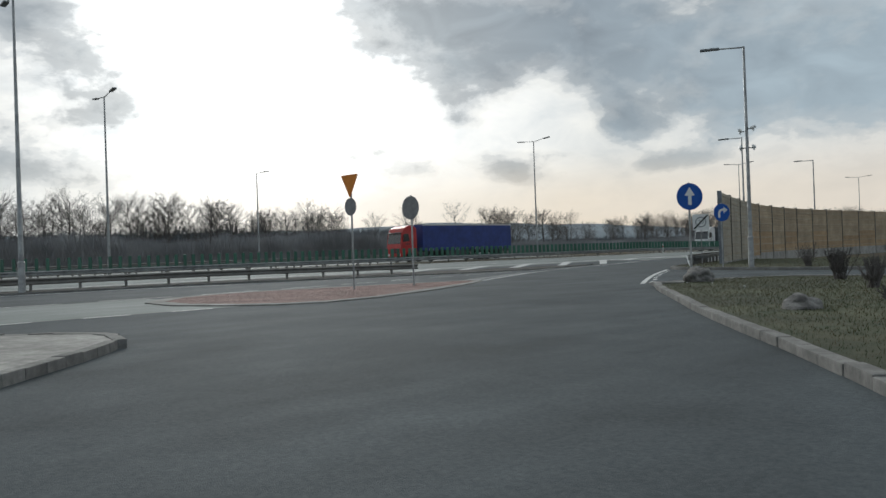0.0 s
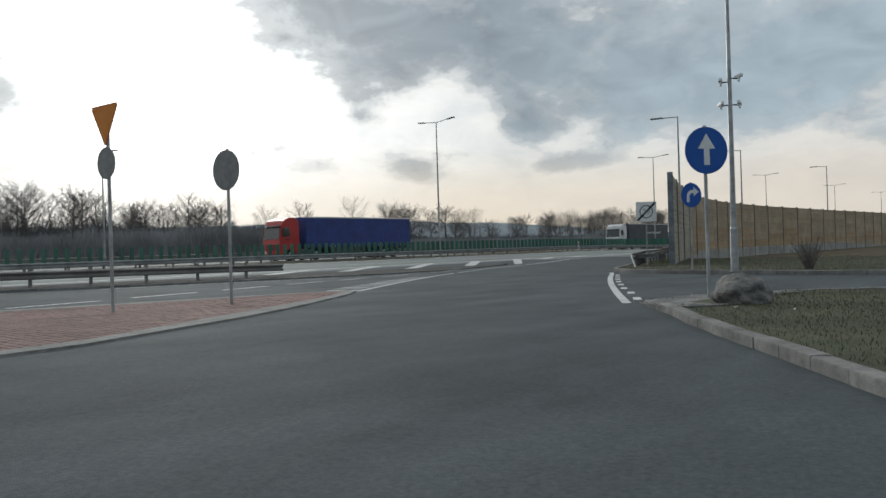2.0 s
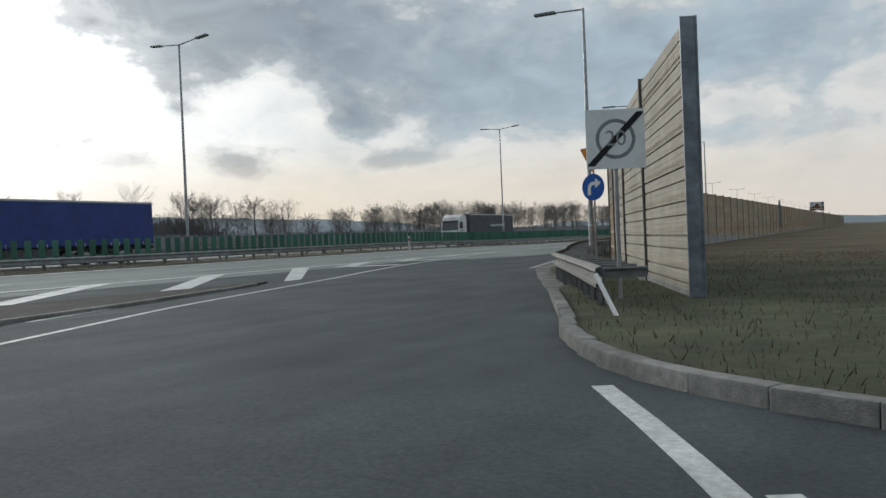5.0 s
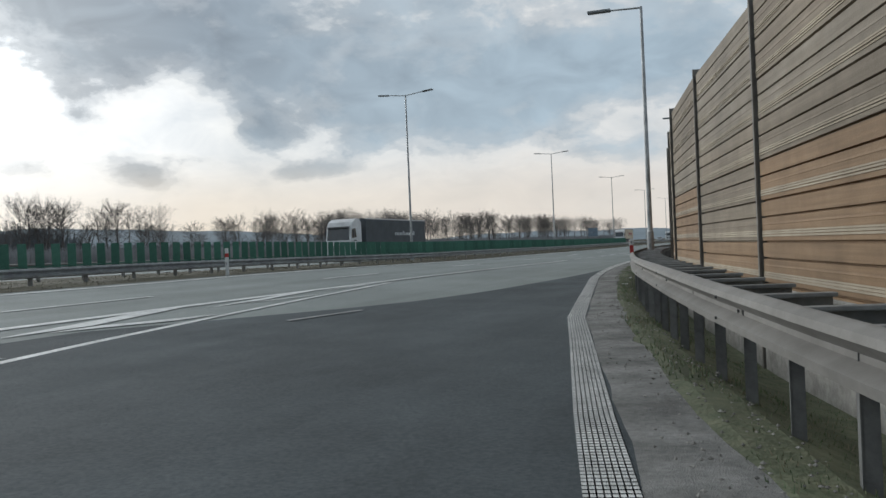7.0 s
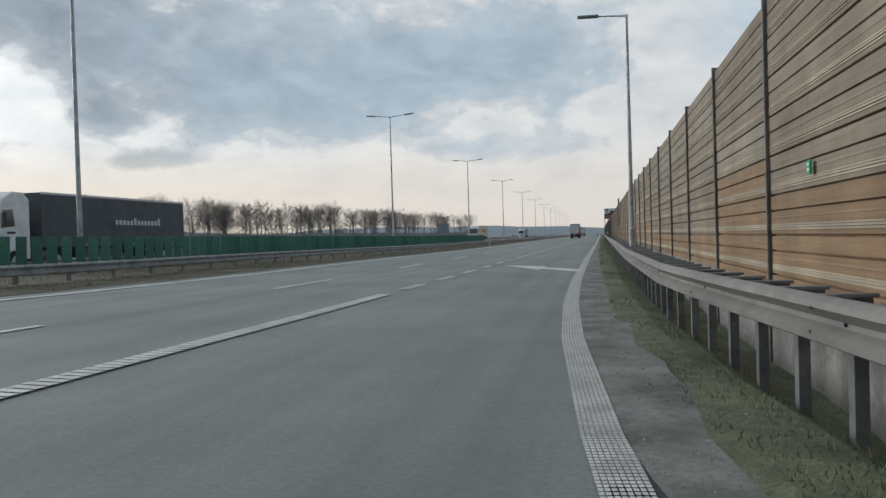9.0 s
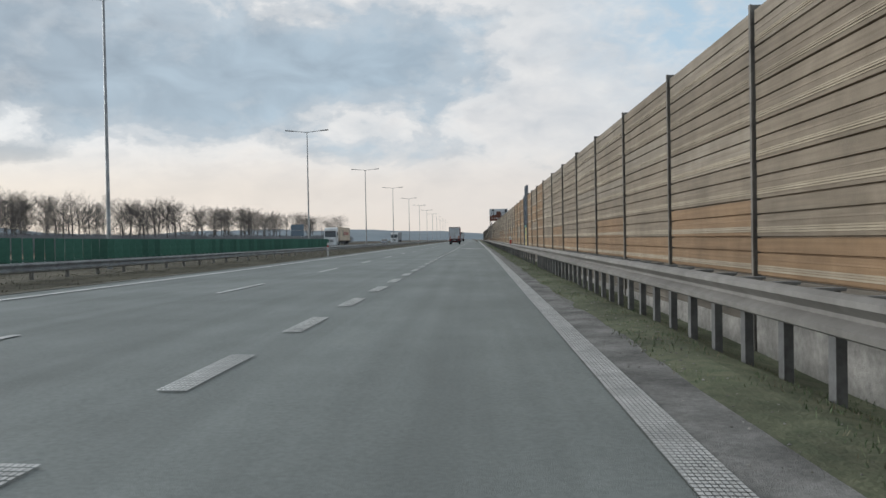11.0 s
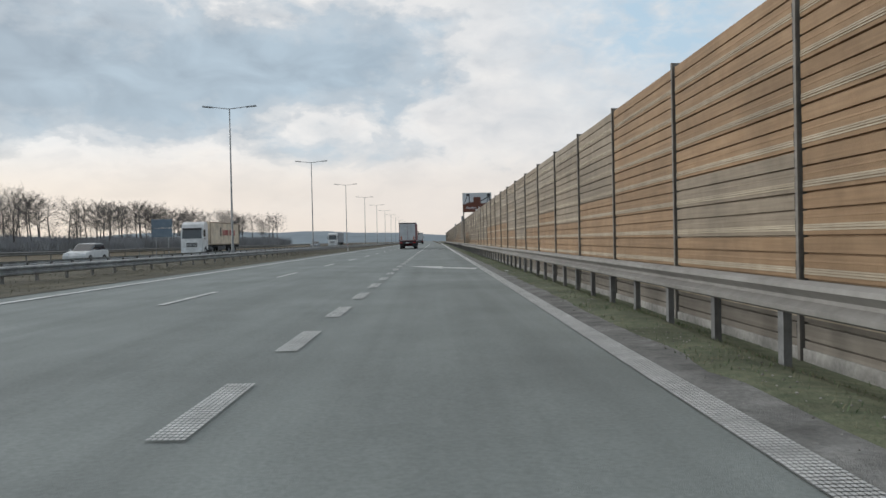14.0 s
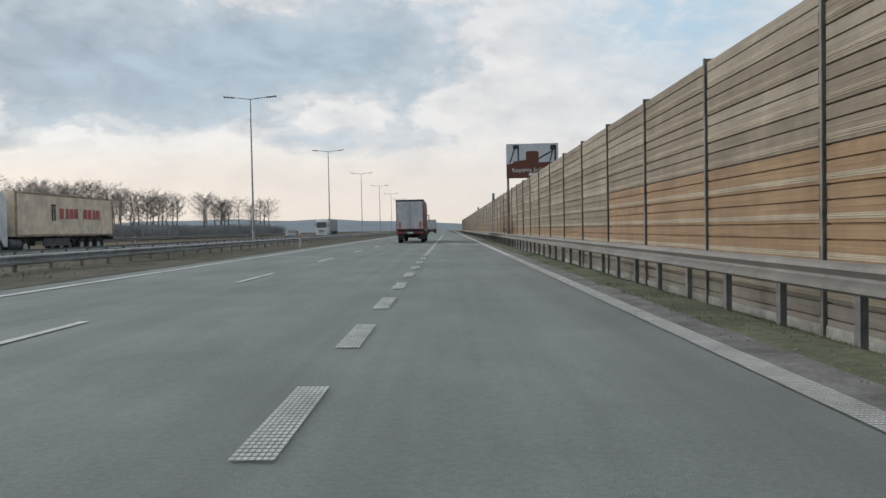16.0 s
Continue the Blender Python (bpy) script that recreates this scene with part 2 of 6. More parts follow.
M["kerb_stone"] = surf("grey_kerb_concrete", (0.155, 0.154, 0.147), (0.26, 0.256, 0.242), 9, 0.9, 0.5, 60, spots=0.3, spot_scale=1.2, vary=0.15)
M["concrete"] = surf("pale_concrete", (0.24, 0.235, 0.22), (0.40, 0.39, 0.365), 9, 0.9, 0.5, 60, spots=0.3, spot_scale=1.2, vary=0.12)
M["red_paving"] = surf("red_paving", (0.180, 0.114, 0.100), (0.28, 0.182, 0.162), 12, 0.9, 0.5, 70, spots=0.25, vary=0.15)
M["zinc"] = surf("galvanised_steel", (0.30, 0.31, 0.315), (0.44, 0.45, 0.45), 7, 0.5, 0.15, 30, metal=0.55, spots=0.3, spot_scale=1.5, vary=0.08)
M["zinc_dirty"] = surf("dusty_steel", (0.185, 0.178, 0.165), (0.262, 0.254, 0.238), 3, 0.65, 0.08, 30, metal=0.2, spots=0.16, spot_scale=0.5)
M["brown_steel"] = surf("brown_grey_steel", (0.158, 0.148, 0.132), (0.240, 0.225, 0.200), 5, 0.7, 0.2, 30, spots=0.3, spot_scale=1.5)
M["post_steel"] = surf("weathered_post_steel", (0.115, 0.118, 0.118), (0.20, 0.203, 0.20), 6, 0.65, 0.2, 30, metal=0.25, spots=0.3, spot_scale=2.0, vary=0.15)
M["bracket_steel"] = surf("grey_bracket_steel", (0.175, 0.180, 0.180), (0.275, 0.280, 0.278), 6, 0.55, 0.2, 30, metal=0.3, spots=0.25, spot_scale=2.0, vary=0.12)
M["dark_metal"] = surf("dark_steel", (0.03, 0.032, 0.035), (0.07, 0.072, 0.075), 9, 0.55, 0.1, 30, metal=0.3, world_size=False)
M["rubber"] = surf("black_rubber", (0.012, 0.012, 0.013), (0.028, 0.028, 0.03), 20, 0.85, 0.3, 60, world_size=False)
M["blue_sign"] = surf("blue_sign_sheet", (0.010, 0.075, 0.33), (0.014, 0.095, 0.40), 3, 0.45, world_size=False)
M["white_sign"] = surf("white_sign_sheet", (0.62, 0.63, 0.62), (0.74, 0.75, 0.74), 4, 0.5, world_size=False)
M["sign_back"] = surf("grey_sign_back", (0.16, 0.17, 0.175), (0.25, 0.26, 0.265), 5, 0.55, 0.1, 20, metal=0.4, world_size=False)
M["orange_sign"] = surf("orange_sign_back", (0.50, 0.17, 0.020), (0.62, 0.23, 0.035), 4, 0.6, world_size=False)
M["green"] = surf("green_plastic", (0.044, 0.118, 0.086), (0.070, 0.170, 0.125), 6, 0.55, vary=0.2, world_size=False)
M["bark"] = surf("grey_brown_bark", (0.090, 0.083, 0.079), (0.148, 0.136, 0.128), 5, 0.95, 0.4, 30, vary=0.25, world_size=False)
M["gate_steel"] = surf("blue_grey_steel", (0.14, 0.158, 0.18), (0.235, 0.255, 0.28), 4, 0.45, 0.1, 20, metal=0.4, spots=0.2, spot_scale=2)
M["stone"] = surf("grey_boulder", (0.105, 0.102, 0.096), (0.245, 0.238, 0.225), 6, 0.95, 0.9, 14, spots=0.4, spot_scale=3, world_size=False)

# ---------------------------------------------------------------- building helpers


def mesh_of(name, verts, faces, material=None):
    me = bpy.data.meshes.new(name)
    me.from_pydata([tuple(v) for v in verts], [], [tuple(f) for f in faces])
    me.update()
    if material:
        me.materials.append(material)
    return me


def from_bm(name, bm, material):
    me = bpy.data.meshes.new(name)
    bmesh.ops.recalc_face_normals(bm, faces=bm.faces)
    bm.to_mesh(me)
    bm.free()
    if material:
        me.materials.append(material)
    return me


def part(name, bm, material, parent, label=""):
    """One mesh object under a thing or a part, from a bmesh or a mesh."""
    me = bm if isinstance(bm, bpy.types.Mesh) else from_bm(name, bm, material)
    ob = new(name, me)
    ob.parent = parent
    if label:
        ob["label"] = label
    return ob


def thing(name, label, category, group="", kind="", at=None):
    ob = tagged(new(name), label, category, group, kind)
    ob.empty_display_size = 0.3
    if at is not None:
        ob.matrix_basis = at if isinstance(at, Matrix) else Matrix.Translation(at)
    return ob


def box(bm, sx, sy, sz, m=None, bevel=0.0):
    """Adds a box to bm, sized sx, sy, sz, standing on its own base centre before the pose m."""
    r = bmesh.ops.create_cube(bm, size=1.0)
    vs = r["verts"]
    bmesh.ops.scale(bm, vec=(sx, sy, sz), verts=vs)
    bmesh.ops.translate(bm, vec=(0, 0, sz / 2), verts=vs)
    if bevel:
        es = list({e for v in vs for e in v.link_edges})
        r2 = bmesh.ops.bevel(bm, geom=es, offset=bevel, segments=2, affect="EDGES", profile=0.7)
        vs = list({v for f in r2["faces"] for v in f.verts} | {v for v in vs if v.is_valid})
    if m is not None:
        bmesh.ops.transform(bm, matrix=m, verts=vs)
    return bm


def rod(bm, a, b, r1, r2=None, sides=10, caps=True):
    """A tapered round bar from a to b."""
    a, b = Vector(a), Vector(b)
    d = b - a
    q = d.to_track_quat("Z", "Y").to_matrix().to_4x4()
    r = bmesh.ops.create_cone(bm, cap_ends=caps, segments=sides, radius1=r1, radius2=r1 if r2 is None else r2, depth=d.length)
    bmesh.ops.transform(bm, matrix=Matrix.Translation((a + b) / 2) @ q, verts=r["verts"])
    return bm


def fresh():
    return bmesh.new()


def smooth(a, b, v):
    u = min(1.0, max(0.0, (v - a) / (b - a)))
    return u * u * (3 - 2 * u)


def ground_z(x, y):
    """The lie of the land: the carriageway falls to its outer edge, and the ramp comes down a little."""
    c = 0.045 - 0.020 * smooth(52, 80, y) - 0.013 * smooth(80, 125, y)
    z = c * min(10.0, max(0.0, 16.5 - x))
    dip = 0.25 * smooth(5.6, 4.3, x) if x > 0 else 0.25 * smooth(-5.6, -4.3, x)
    return z - (dip if -5.6 < x < 5.6 else 0.0) + 0.12 * (1 - smooth(-5, 25, y)) * smooth(12, 24, x)


def drift(y):
    """How far the carriageways shift to the outer side as the road bends gently."""
    return 0.004 * max(0.0, y - 140)


def along(table, y):
    """x at y, from a short table of (y, x), smoothly."""
    if y <= table[0][0]:
        return table[0][1]
    for (y0, x0), (y1, x1) in zip(table, table[1:]):
        if y <= y1:
            return x0 + (x1 - x0) * (y - y0) / (y1 - y0)
    return table[-1][1]


RAMP_EDGE = [(3, 37.0), (6.4, 34.95), (11, 32.3), (14.5, 30.3), (19, 28.3), (24, 25.9), (29, 23.7), (34, 21.6), (37, 20.85), (40.6, 20.0), (43, 19.42), (46.5, 18.8), (50, 18.2), (54, 17.5),
             (58, 16.97), (62, 16.57), (66, 16.3), (70, 16.16), (76, 16.1), (92, 16.2), (107, 16.35), (138, 16.68), (167, 16.93), (190, 17.1), (290, 17.9), (1400, 26)]
RAIL = [(20.2, 28.2), (23.5, 26.75), (26, 25.6), (28.5, 24.45), (31, 23.74), (33, 23.15), (35, 22.45), (38, 21.62), (40, 21.12), (44, 20.26), (46.6, 19.75), (50, 19.2), (52.6, 18.82), (56, 18.47), (60, 18.13),
        (64.3, 17.74), (68.2, 17.47), (78, 17.40), (100, 17.58), (130, 17.85), (170, 18.25), (290, 19.3), (1400, 28)]
WALL = [(22.3, 28.9), (24.1, 28.1), (32.5, 24.95), (38.7, 22.9), (42.8, 21.9), (47.2, 20.88), (51.2, 20.1), (55.5, 19.62), (59.2, 19.2), (63.3, 18.9), (68.3, 18.85), (86, 18.92), (100, 18.98),
        (134, 19.17), (164, 19.4), (195, 19.58), (290, 20.4), (1400, 29)]


def edge_x(y):
    return along(RAMP_EDGE, y)


def rail_x(y):
    return along(RAIL, y)


def wall_x(y):
    return along(WALL, y)


def verge_start(y):
    """How far from the edge line the grass begins."""
    return 0.66 - 0.16 * smooth(75, 110, y)


def split_x(y):
    """Where the dark ramp asphalt meets the older carriageway."""
    return along([(-100, 13.4), (40, 13.4), (45.3, 15.5), (49, 16.1), (56, 16.5), (62, 16.6), (72, 17.2)], y)


def sheet(name, ys, left, right, columns, material, lift=0.0, extra=None):
    """A ground surface between two edges that run along the road."""
    verts, faces = [], []
    for y in ys:
        a, b = left(y), right(y)
        for c in range(columns + 1):
            x = a + (b - a) * c / columns
            verts.append((x, y, ground_z(x, y) + lift + (extra(x, y) if extra else 0)))
    n = columns + 1
    for r in range(len(ys) - 1):
        for c in range(columns):
            k = r * n + c
            faces.append((k, k + 1, k + n + 1, k + n))
    return new(name, mesh_of(name, verts, faces, material))


def steps(a, b, d):
    n = max(1, int(round((b - a) / d)))
    return [a + (b - a) * k / n for k in range(n + 1)]


# ---------------------------------------------------------------- ground and roads
def build_ground():
    xs = [-3000, -1500, -800, -400, -200, -120, -80, -50] + steps(-36, 60, 2) + [75, 100, 140, 200, 400, 800, 1500, 3000]
    ys = [-1500, -700, -300, -150, -90] + steps(-70, 460, 4) + [480, 520, 600, 750, 1000, 1500, 2500, 4000]
    verts = [(x, y, ground_z(x, y) - 0.07 - (0.25 * smooth(-18, -30, x) if x < -18 else 0) - 1.0 * smooth(26, 34, y) * smooth(edge_x(y) - 1.5, edge_x(y), x) * (1 - smooth(60, 76, x))) for y in ys for x in xs]
    n = len(xs)
    faces = [(r * n + c, r * n + c + 1, r * n + n + c + 1, r * n + n + c) for r in range(len(ys) - 1) for c in range(n - 1)]
    ob = new("ground", mesh_of("ground", verts, faces, M["field"]))
    tagged(ob, "flat brown winter fields reaching to the horizon", "ground", kind="structure")


build_ground()
far_ys = steps(-120, 460, 3) + [480, 520, 560, 620, 700, 800, 1000, 1400]
tagged(sheet("road", far_ys, lambda y: 5.6 + drift(y), lambda y: min(split_x(y) + 0.8, edge_x(y) + 0.5), 24, M["asphalt_old"]),
       "worn grey asphalt of the motorway's near carriageway", "road", kind="structure")
tagged(sheet("road", steps(-120, 62, 2), split_x, lambda y: 80.0 if y < 17 else edge_x(y) + 0.6, 70, M["asphalt_new"], 0.010),
       "dark smooth asphalt of the slip road", "road", kind="structure")
tagged(sheet("road", far_ys, lambda y: -17.2 + drift(y), lambda y: -5.6 + drift(y), 6, M["asphalt_old"]),
       "worn grey asphalt of the motorway's far carriageway", "road", kind="structure")


# a far ridge of wooded hills all round the horizon
def build_hills():
    rng = random.Random(5)
    verts, faces, n = [], [], 220
    for k in range(n + 1):
        az = -math.pi + 2 * math.pi * k / n
        left = math.degrees(az)
        el = 0.75 + 1.35 * smooth(20, 42, left) - 0.9 * smooth(95, 140, left) + (0.3 * smooth(0, -40, left) if left < 0 else 0) - 0.35 * (1 - smooth(0, 9, abs(left)))
        el += 0.16 * math.sin(9 * az) + 0.10 * math.sin(23 * az + 1) + 0.05 * math.sin(61 * az)
        for r, h in ((1450, -2.0), (1700, 0.55), (2000, 1.0), (2400, 0.7)):
            verts.append((-r * math.sin(az), r * math.cos(az), h * 2000 * math.tan(radians(max(0.2, el))) if h > 0 else h))
    for k in range(n):
        for j in range(3):
            a = k * 4 + j
            faces.append((a, a + 4, a + 5, a + 1))
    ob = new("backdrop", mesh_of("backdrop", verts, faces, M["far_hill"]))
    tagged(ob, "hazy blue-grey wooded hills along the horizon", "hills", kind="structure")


# distance haze is mixed into the hills' blue-grey base colour
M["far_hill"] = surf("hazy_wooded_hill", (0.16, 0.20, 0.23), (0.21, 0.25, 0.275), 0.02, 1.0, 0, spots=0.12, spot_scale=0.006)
build_hills()


# ---------------------------------------------------------------- verges, kerbs and islands
def inside(p, poly):
    hit = False
    for (x1, y1), (x2, y2) in zip(poly, poly[1:] + poly[:1]):
        if (y1 > p[1]) != (y2 > p[1]) and p[0] < (x2 - x1) * (p[1] - y1) / (y2 - y1) + x1:
            hit = not hit
    return hit


def tip_drop(x, y):
    """The kerbed corner runs out flush with the road at its tip."""
    return 0.085 * (1 - smooth(0.7, 3.0, math.hypot(x - 37.3, y - 4.0)))


def slab(name, poly, material, lift, label, category, parent=None, roll=0.0):
    """A raised piece of ground with an upright rim, from its outline; roll lifts its middle in low swells."""
    bm = fresh()
    top = [bm.verts.new((x, y, ground_z(x, y) + lift - tip_drop(x, y))) for x, y in poly]
    low = [bm.verts.new((x, y, ground_z(x, y) - 0.25)) for x, y in poly]
    n = len(poly)
    for k in range(n):
        bm.faces.new((low[k], low[(k + 1) % n], top[(k + 1) % n], top[k]))
    f = bm.faces.new(top)
    bmesh.ops.triangulate(bm, faces=[f])
    ob = new(name, from_bm(name, bm, material))
    if parent:
        ob.parent = parent
        return ob
    return tagged(ob, label, category, kind="structure")


def polyline(pts, d):
    """Points every d metres along a line of points, with the heading there."""
    out, rest = [], 0.0
    for (x0, y0), (x1, y1) in zip(pts, pts[1:]):
        ln = math.hypot(x1 - x0, y1 - y0)
        s = rest
        while s < ln:
            out.append((x0 + (x1 - x0) * s / ln, y0 + (y1 - y0) * s / ln, math.degrees(math.atan2(-(x1 - x0), y1 - y0))))
            s += d
        rest = s - ln
    return out


def curve(pts, rounds=2):
    """Chaikin's corner cutting: rounds off a coarse line."""
    for _ in range(rounds):
        out = [pts[0]]
        for (x0, y0), (x1, y1) in zip(pts, pts[1:]):
            out += [(0.75 * x0 + 0.25 * x1, 0.75 * y0 + 0.25 * y1), (0.25 * x0 + 0.75 * x1, 0.25 * y0 + 0.75 * y1)]
        pts = out + [pts[-1]]
    return pts


def kerb_stone_mesh():
    bm = fresh()
    box(bm, 0.16, 0.985, 0.34, pose(0, 0.5, -0.2), 0.018)
    return from_bm("kerb_stone", bm, M["kerb_stone"])


KERB = kerb_stone_mesh()


def kerb(name, pts, label, proud=0.0, stone=1.0):
    t = thing(name, label, "kerb", kind="structure")
    rng = random.Random(len(pts))
    for x, y, rz in polyline(pts, stone):
        o = part("kerb_stone", KERB, None, t)
        o.matrix_basis = pose(x, y, ground_z(x, y) + proud - tip_drop(x, y) + rng.uniform(-0.008, 0.008), rng.uniform(-0.6, 0.6), rng.uniform(-1.2, 1.2), rz + rng.uniform(-1, 1)) @ Matrix.Diagonal((1, stone, 1, 1))
    return t


CORNER = curve([(64, -34), (56, -20.6), (48.2, -10.3), (44.15, -5.75), (41.45, -2.3), (39.6, 0.0), (38.5, 1.6), (37.45, 2.95), (37.15, 4.0), (37.35, 5.1), (38.6, 6.1), (41, 6.9), (48, 8.2), (80, 12)])
slab("verge", CORNER + [(80, -34)], M["corner_grass"], 0.09, "worn dry grass behind the kerb of the slip road", "grass")
kerb("kerb", CORNER, "pale concrete kerb round the grassy corner", -0.025, 0.6)
APRON = [(37.2, 2.9), (36.95, 4.0), (37.15, 5.0), (38.0, 5.8), (38.9, 5.6), (38.2, 4.6), (38.3, 3.4), (38.9, 2.2), (38.4, 1.4)]
slab("pavement", [(x + 0.14, y) for x, y in APRON], M["gravel"], 0.118, "bare gravelly tip of the grassy corner", "pavement")

TIP = curve([(80, 15.0), (55, 14.6), (40, 14.5), (34.8, 14.65), (32.0, 15.3), (29.7, 16.4), (28.5, 18.1), (27.7, 20.2), (26.4, 23.3)])
field_ys = steps(16, 460, 4) + [520, 700, 1000]


TIP_AREA = TIP + [(25.9, 25.0), (26.1, 26.3), (27.35, 26.3), (26.2, 29.3), (24.9, 33), (80, 33)]
slab("verge", TIP_AREA, M["corner_grass"], 0.10, "brown dry grass round the end of the noise barrier", "grass")
kerb("kerb", TIP, "pale concrete kerb round the end of the slip road", 0.0, 0.6)


def rough(x, y):
    return 0.05 * noise.noise(Vector((x * 0.35, y * 0.35, 0))) + 0.025 * noise.noise(Vector((x * 1.3, y * 1.3, 3)))


def median_rise(x, y):
    """The median is a low bank of grass between the two rails."""
    return 0.25 * smooth(5.6, 4.0, abs(x - drift(y)))


def verge_fall(x, y):
    """The strip of grass falls away to the foot of the barrier."""
    return -(0.60 * smooth(30, 36, y) - 0.24 * smooth(84, 112, y)) * smooth(rail_x(y) - 0.3, wall_x(y) - 0.2, x)


tagged(sheet("verge", steps(26, 460, 2) + [520, 700, 1000], lambda y: edge_x(y) + verge_start(y) - 0.2, lambda y: wall_x(y) + 0.05, 8, M["green_grass"], 0.03, lambda x, y: verge_fall(x, y) + rough(x, y) * smooth(0.3, 0.9, x - edge_x(y)) - 0.035 * (1 - smooth(0.0, 0.35, x - edge_x(y) - verge_start(y) + 0.2))),
       "narrow strip of short green and brown grass under the guardrail", "grass", kind="structure")
tagged(sheet("shoulder", steps(22, 210, 0.5) + steps(212, 460, 4) + [520, 700, 1000], lambda y: edge_x(y) + 0.08, lambda y: edge_x(y) + verge_start(y) + 0.02 + 0.22 * noise.noise(Vector((0, y * 0.8, 7))), 5, M["gravel"], 0.018, lambda x, y: 0.05 * rough(x * 2, y * 2) - 0.011 * (1 - smooth(0.02, 0.2, x - edge_x(y) - 0.08))),
       "dusty gravel shoulder between asphalt and grass", "shoulder", kind="structure")
tagged(sheet("verge", steps(33, 460, 4) + [520, 700, 1000], lambda y: wall_x(y) + 0.05, lambda y: 80.0, 12, M["field"], -0.10, lambda x, y: rough(x, y) - 0.25 * smooth(33, 40, y)),
       "rough brown meadow behind the noise barrier", "meadow", kind="structure")
tagged(sheet("verge", far_ys, lambda y: -5.7 + drift(y), lambda y: 5.9 + drift(y), 10, M["median_grass"], 0.012, lambda x, y: median_rise(x, y) + rough(x, y) * smooth(5.9, 5.0, abs(x - drift(y)))),
       "brown grass of the median strip", "grass", kind="structure")

SOIL = curve([(13.2, -70), (13.2, 0), (14.4, 12), (15.5, 20), (16.0, 28)], 1) + curve([(16.4, 27), (18.2, 21), (19.3, 16.5), (18.6, 12), (15.6, 3), (14.7, -5), (14.6, -70)], 1)
slab("verge", SOIL, M["soil"], 0.05, "dark earthen strip between motorway and slip road", "earth strip")
kerb("kerb", curve([(14.7, -40), (14.8, -5), (15.7, 3), (18.7, 12), (19.4, 16.5), (18.3, 21), (16.4, 27)], 1), "grey kerb of the earthen strip", -0.06)

ISLAND = [(37.2, -13.9), (37.9, -13.1), (38.5, -12.65), (39.1, -12.5), (39.7, -12.6), (40.3, -12.95), (40.9, -13.4), (42.2, -14.5), (44.6, -17.0), (44, -24), (36, -24), (36.4, -16)]
slab("traffic_island", ISLAND, M["concrete"], 0.115, "pale concrete nose of a traffic island", "traffic island")
kerb("kerb", [(36.4, -16)] + ISLAND[:9], "concrete kerb of the traffic island", -0.01, 0.4)
slab("verge", [(39.2, -15.6), (41.6, -16.2), (43.8, -18.4), (43.4, -24), (37, -24)], M["grass"], 0.13, "dry grass on the traffic island", "grass")

RED = [(34.3, -7.3), (34.75, -6.3), (34.5, -4.6), (33.2, -1.7), (32.3, -0.1), (31.0, 1.9), (30.1, 3.15), (29.3, 4.1), (28.85, 4.3), (28.55, 4.0), (28.2, 2.2), (27.7, 0.2), (26.9, -3), (27.0, -5.6), (27.9, -7.4), (29.6, -8.6), (31.6, -8.7), (33.2, -8.1)]


def shrink(poly, d):
    cx, cy = sum(p[0] for p in poly) / len(poly), sum(p[1] for p in poly) / len(poly)
    return [(x + (cx - x) * d / math.hypot(cx - x, cy - y), y + (cy - y) * d / math.hypot(cx - x, cy - y)) for x, y in poly]


tagged(sheet("road", steps(-60, -7.5, 2), lambda y: 26.9, lambda y: 33.6, 4, M["asphalt_old"], 0.012), "pale worn asphalt of the parallel lane", "road", kind="structure")
island = slab("paved_island", RED, M["concrete"], 0.014, "flat traffic island of red paving blocks with a pale border", "traffic island")

# ---------------------------------------------------------------- road markings


def stripe(bm, pts, width, lift=0.012, step=2.0):
    """A painted line along pts, laid on the ground."""
    fine = [pts[0]]
    for (x0, y0), (x1, y1) in zip(pts, pts[1:]):
        n = max(1, int(math.hypot(x1 - x0, y1 - y0) / step))
        fine += [(x0 + (x1 - x0) * k / n, y0 + (y1 - y0) * k / n) for k in range(1, n + 1)]
    rows = []
    for k, (x, y) in enumerate(fine):
        a, b = fine[max(0, k - 1)], fine[min(len(fine) - 1, k + 1)]
        d = Vector((b[0] - a[0], b[1] - a[1]))
        d.normalize()
        px, py = -d.y * width / 2, d.x * width / 2
        rows.append((bm.verts.new((x + px, y + py, ground_z(x + px, y + py) + lift)), bm.verts.new((x - px, y - py, ground_z(x - px, y - py) + lift))))
    for (a, b), (c, d) in zip(rows, rows[1:]):
        bm.faces.new((b, d, c, a))


def patch(bm, poly, lift=0.013):
    f = bm.faces.new([bm.verts.new((x, y, ground_z(x, y) + lift)) for x, y in poly])
    bmesh.ops.triangulate(bm, faces=[f])


def line_x(y, x0):
    return x0 + drift(y)


def marking(label):
    return thing("road_marking", label, "road marking", kind="structure")


def solid(label, fn, y0, y1, width, step=4.0):
    t = marking(label)
    bm = fresh()
    stripe(bm, [(fn(y), y) for y in steps(y0, y1, step)], width)
    part("line", bm, M["paint"], t)


solid("thin white edge line along the median", lambda y: line_x(y, 6.75), -120, 900, 0.2)
solid("white edge line along the far carriageway", lambda y: line_x(y, -6.75), -120, 900, 0.2)
solid("white edge line along the far carriageway's outer side", lambda y: line_x(y, -16.4), -120, 900, 0.24)

t = marking("thin broken white line between the motorway lanes")
for k in range(-20, 60):
    y = 134.8 + 10.37 * k
    for x0 in (10.0, -10.1):
        bm = fresh()
        stripe(bm, [(line_x(y, x0), y), (line_x(y + 3.5, x0), y + 3.5)], 0.12)
        part("dash", bm, M["paint"], t)

# the block line of the acceleration lane is laid as a grid of small raised cobbles of paint


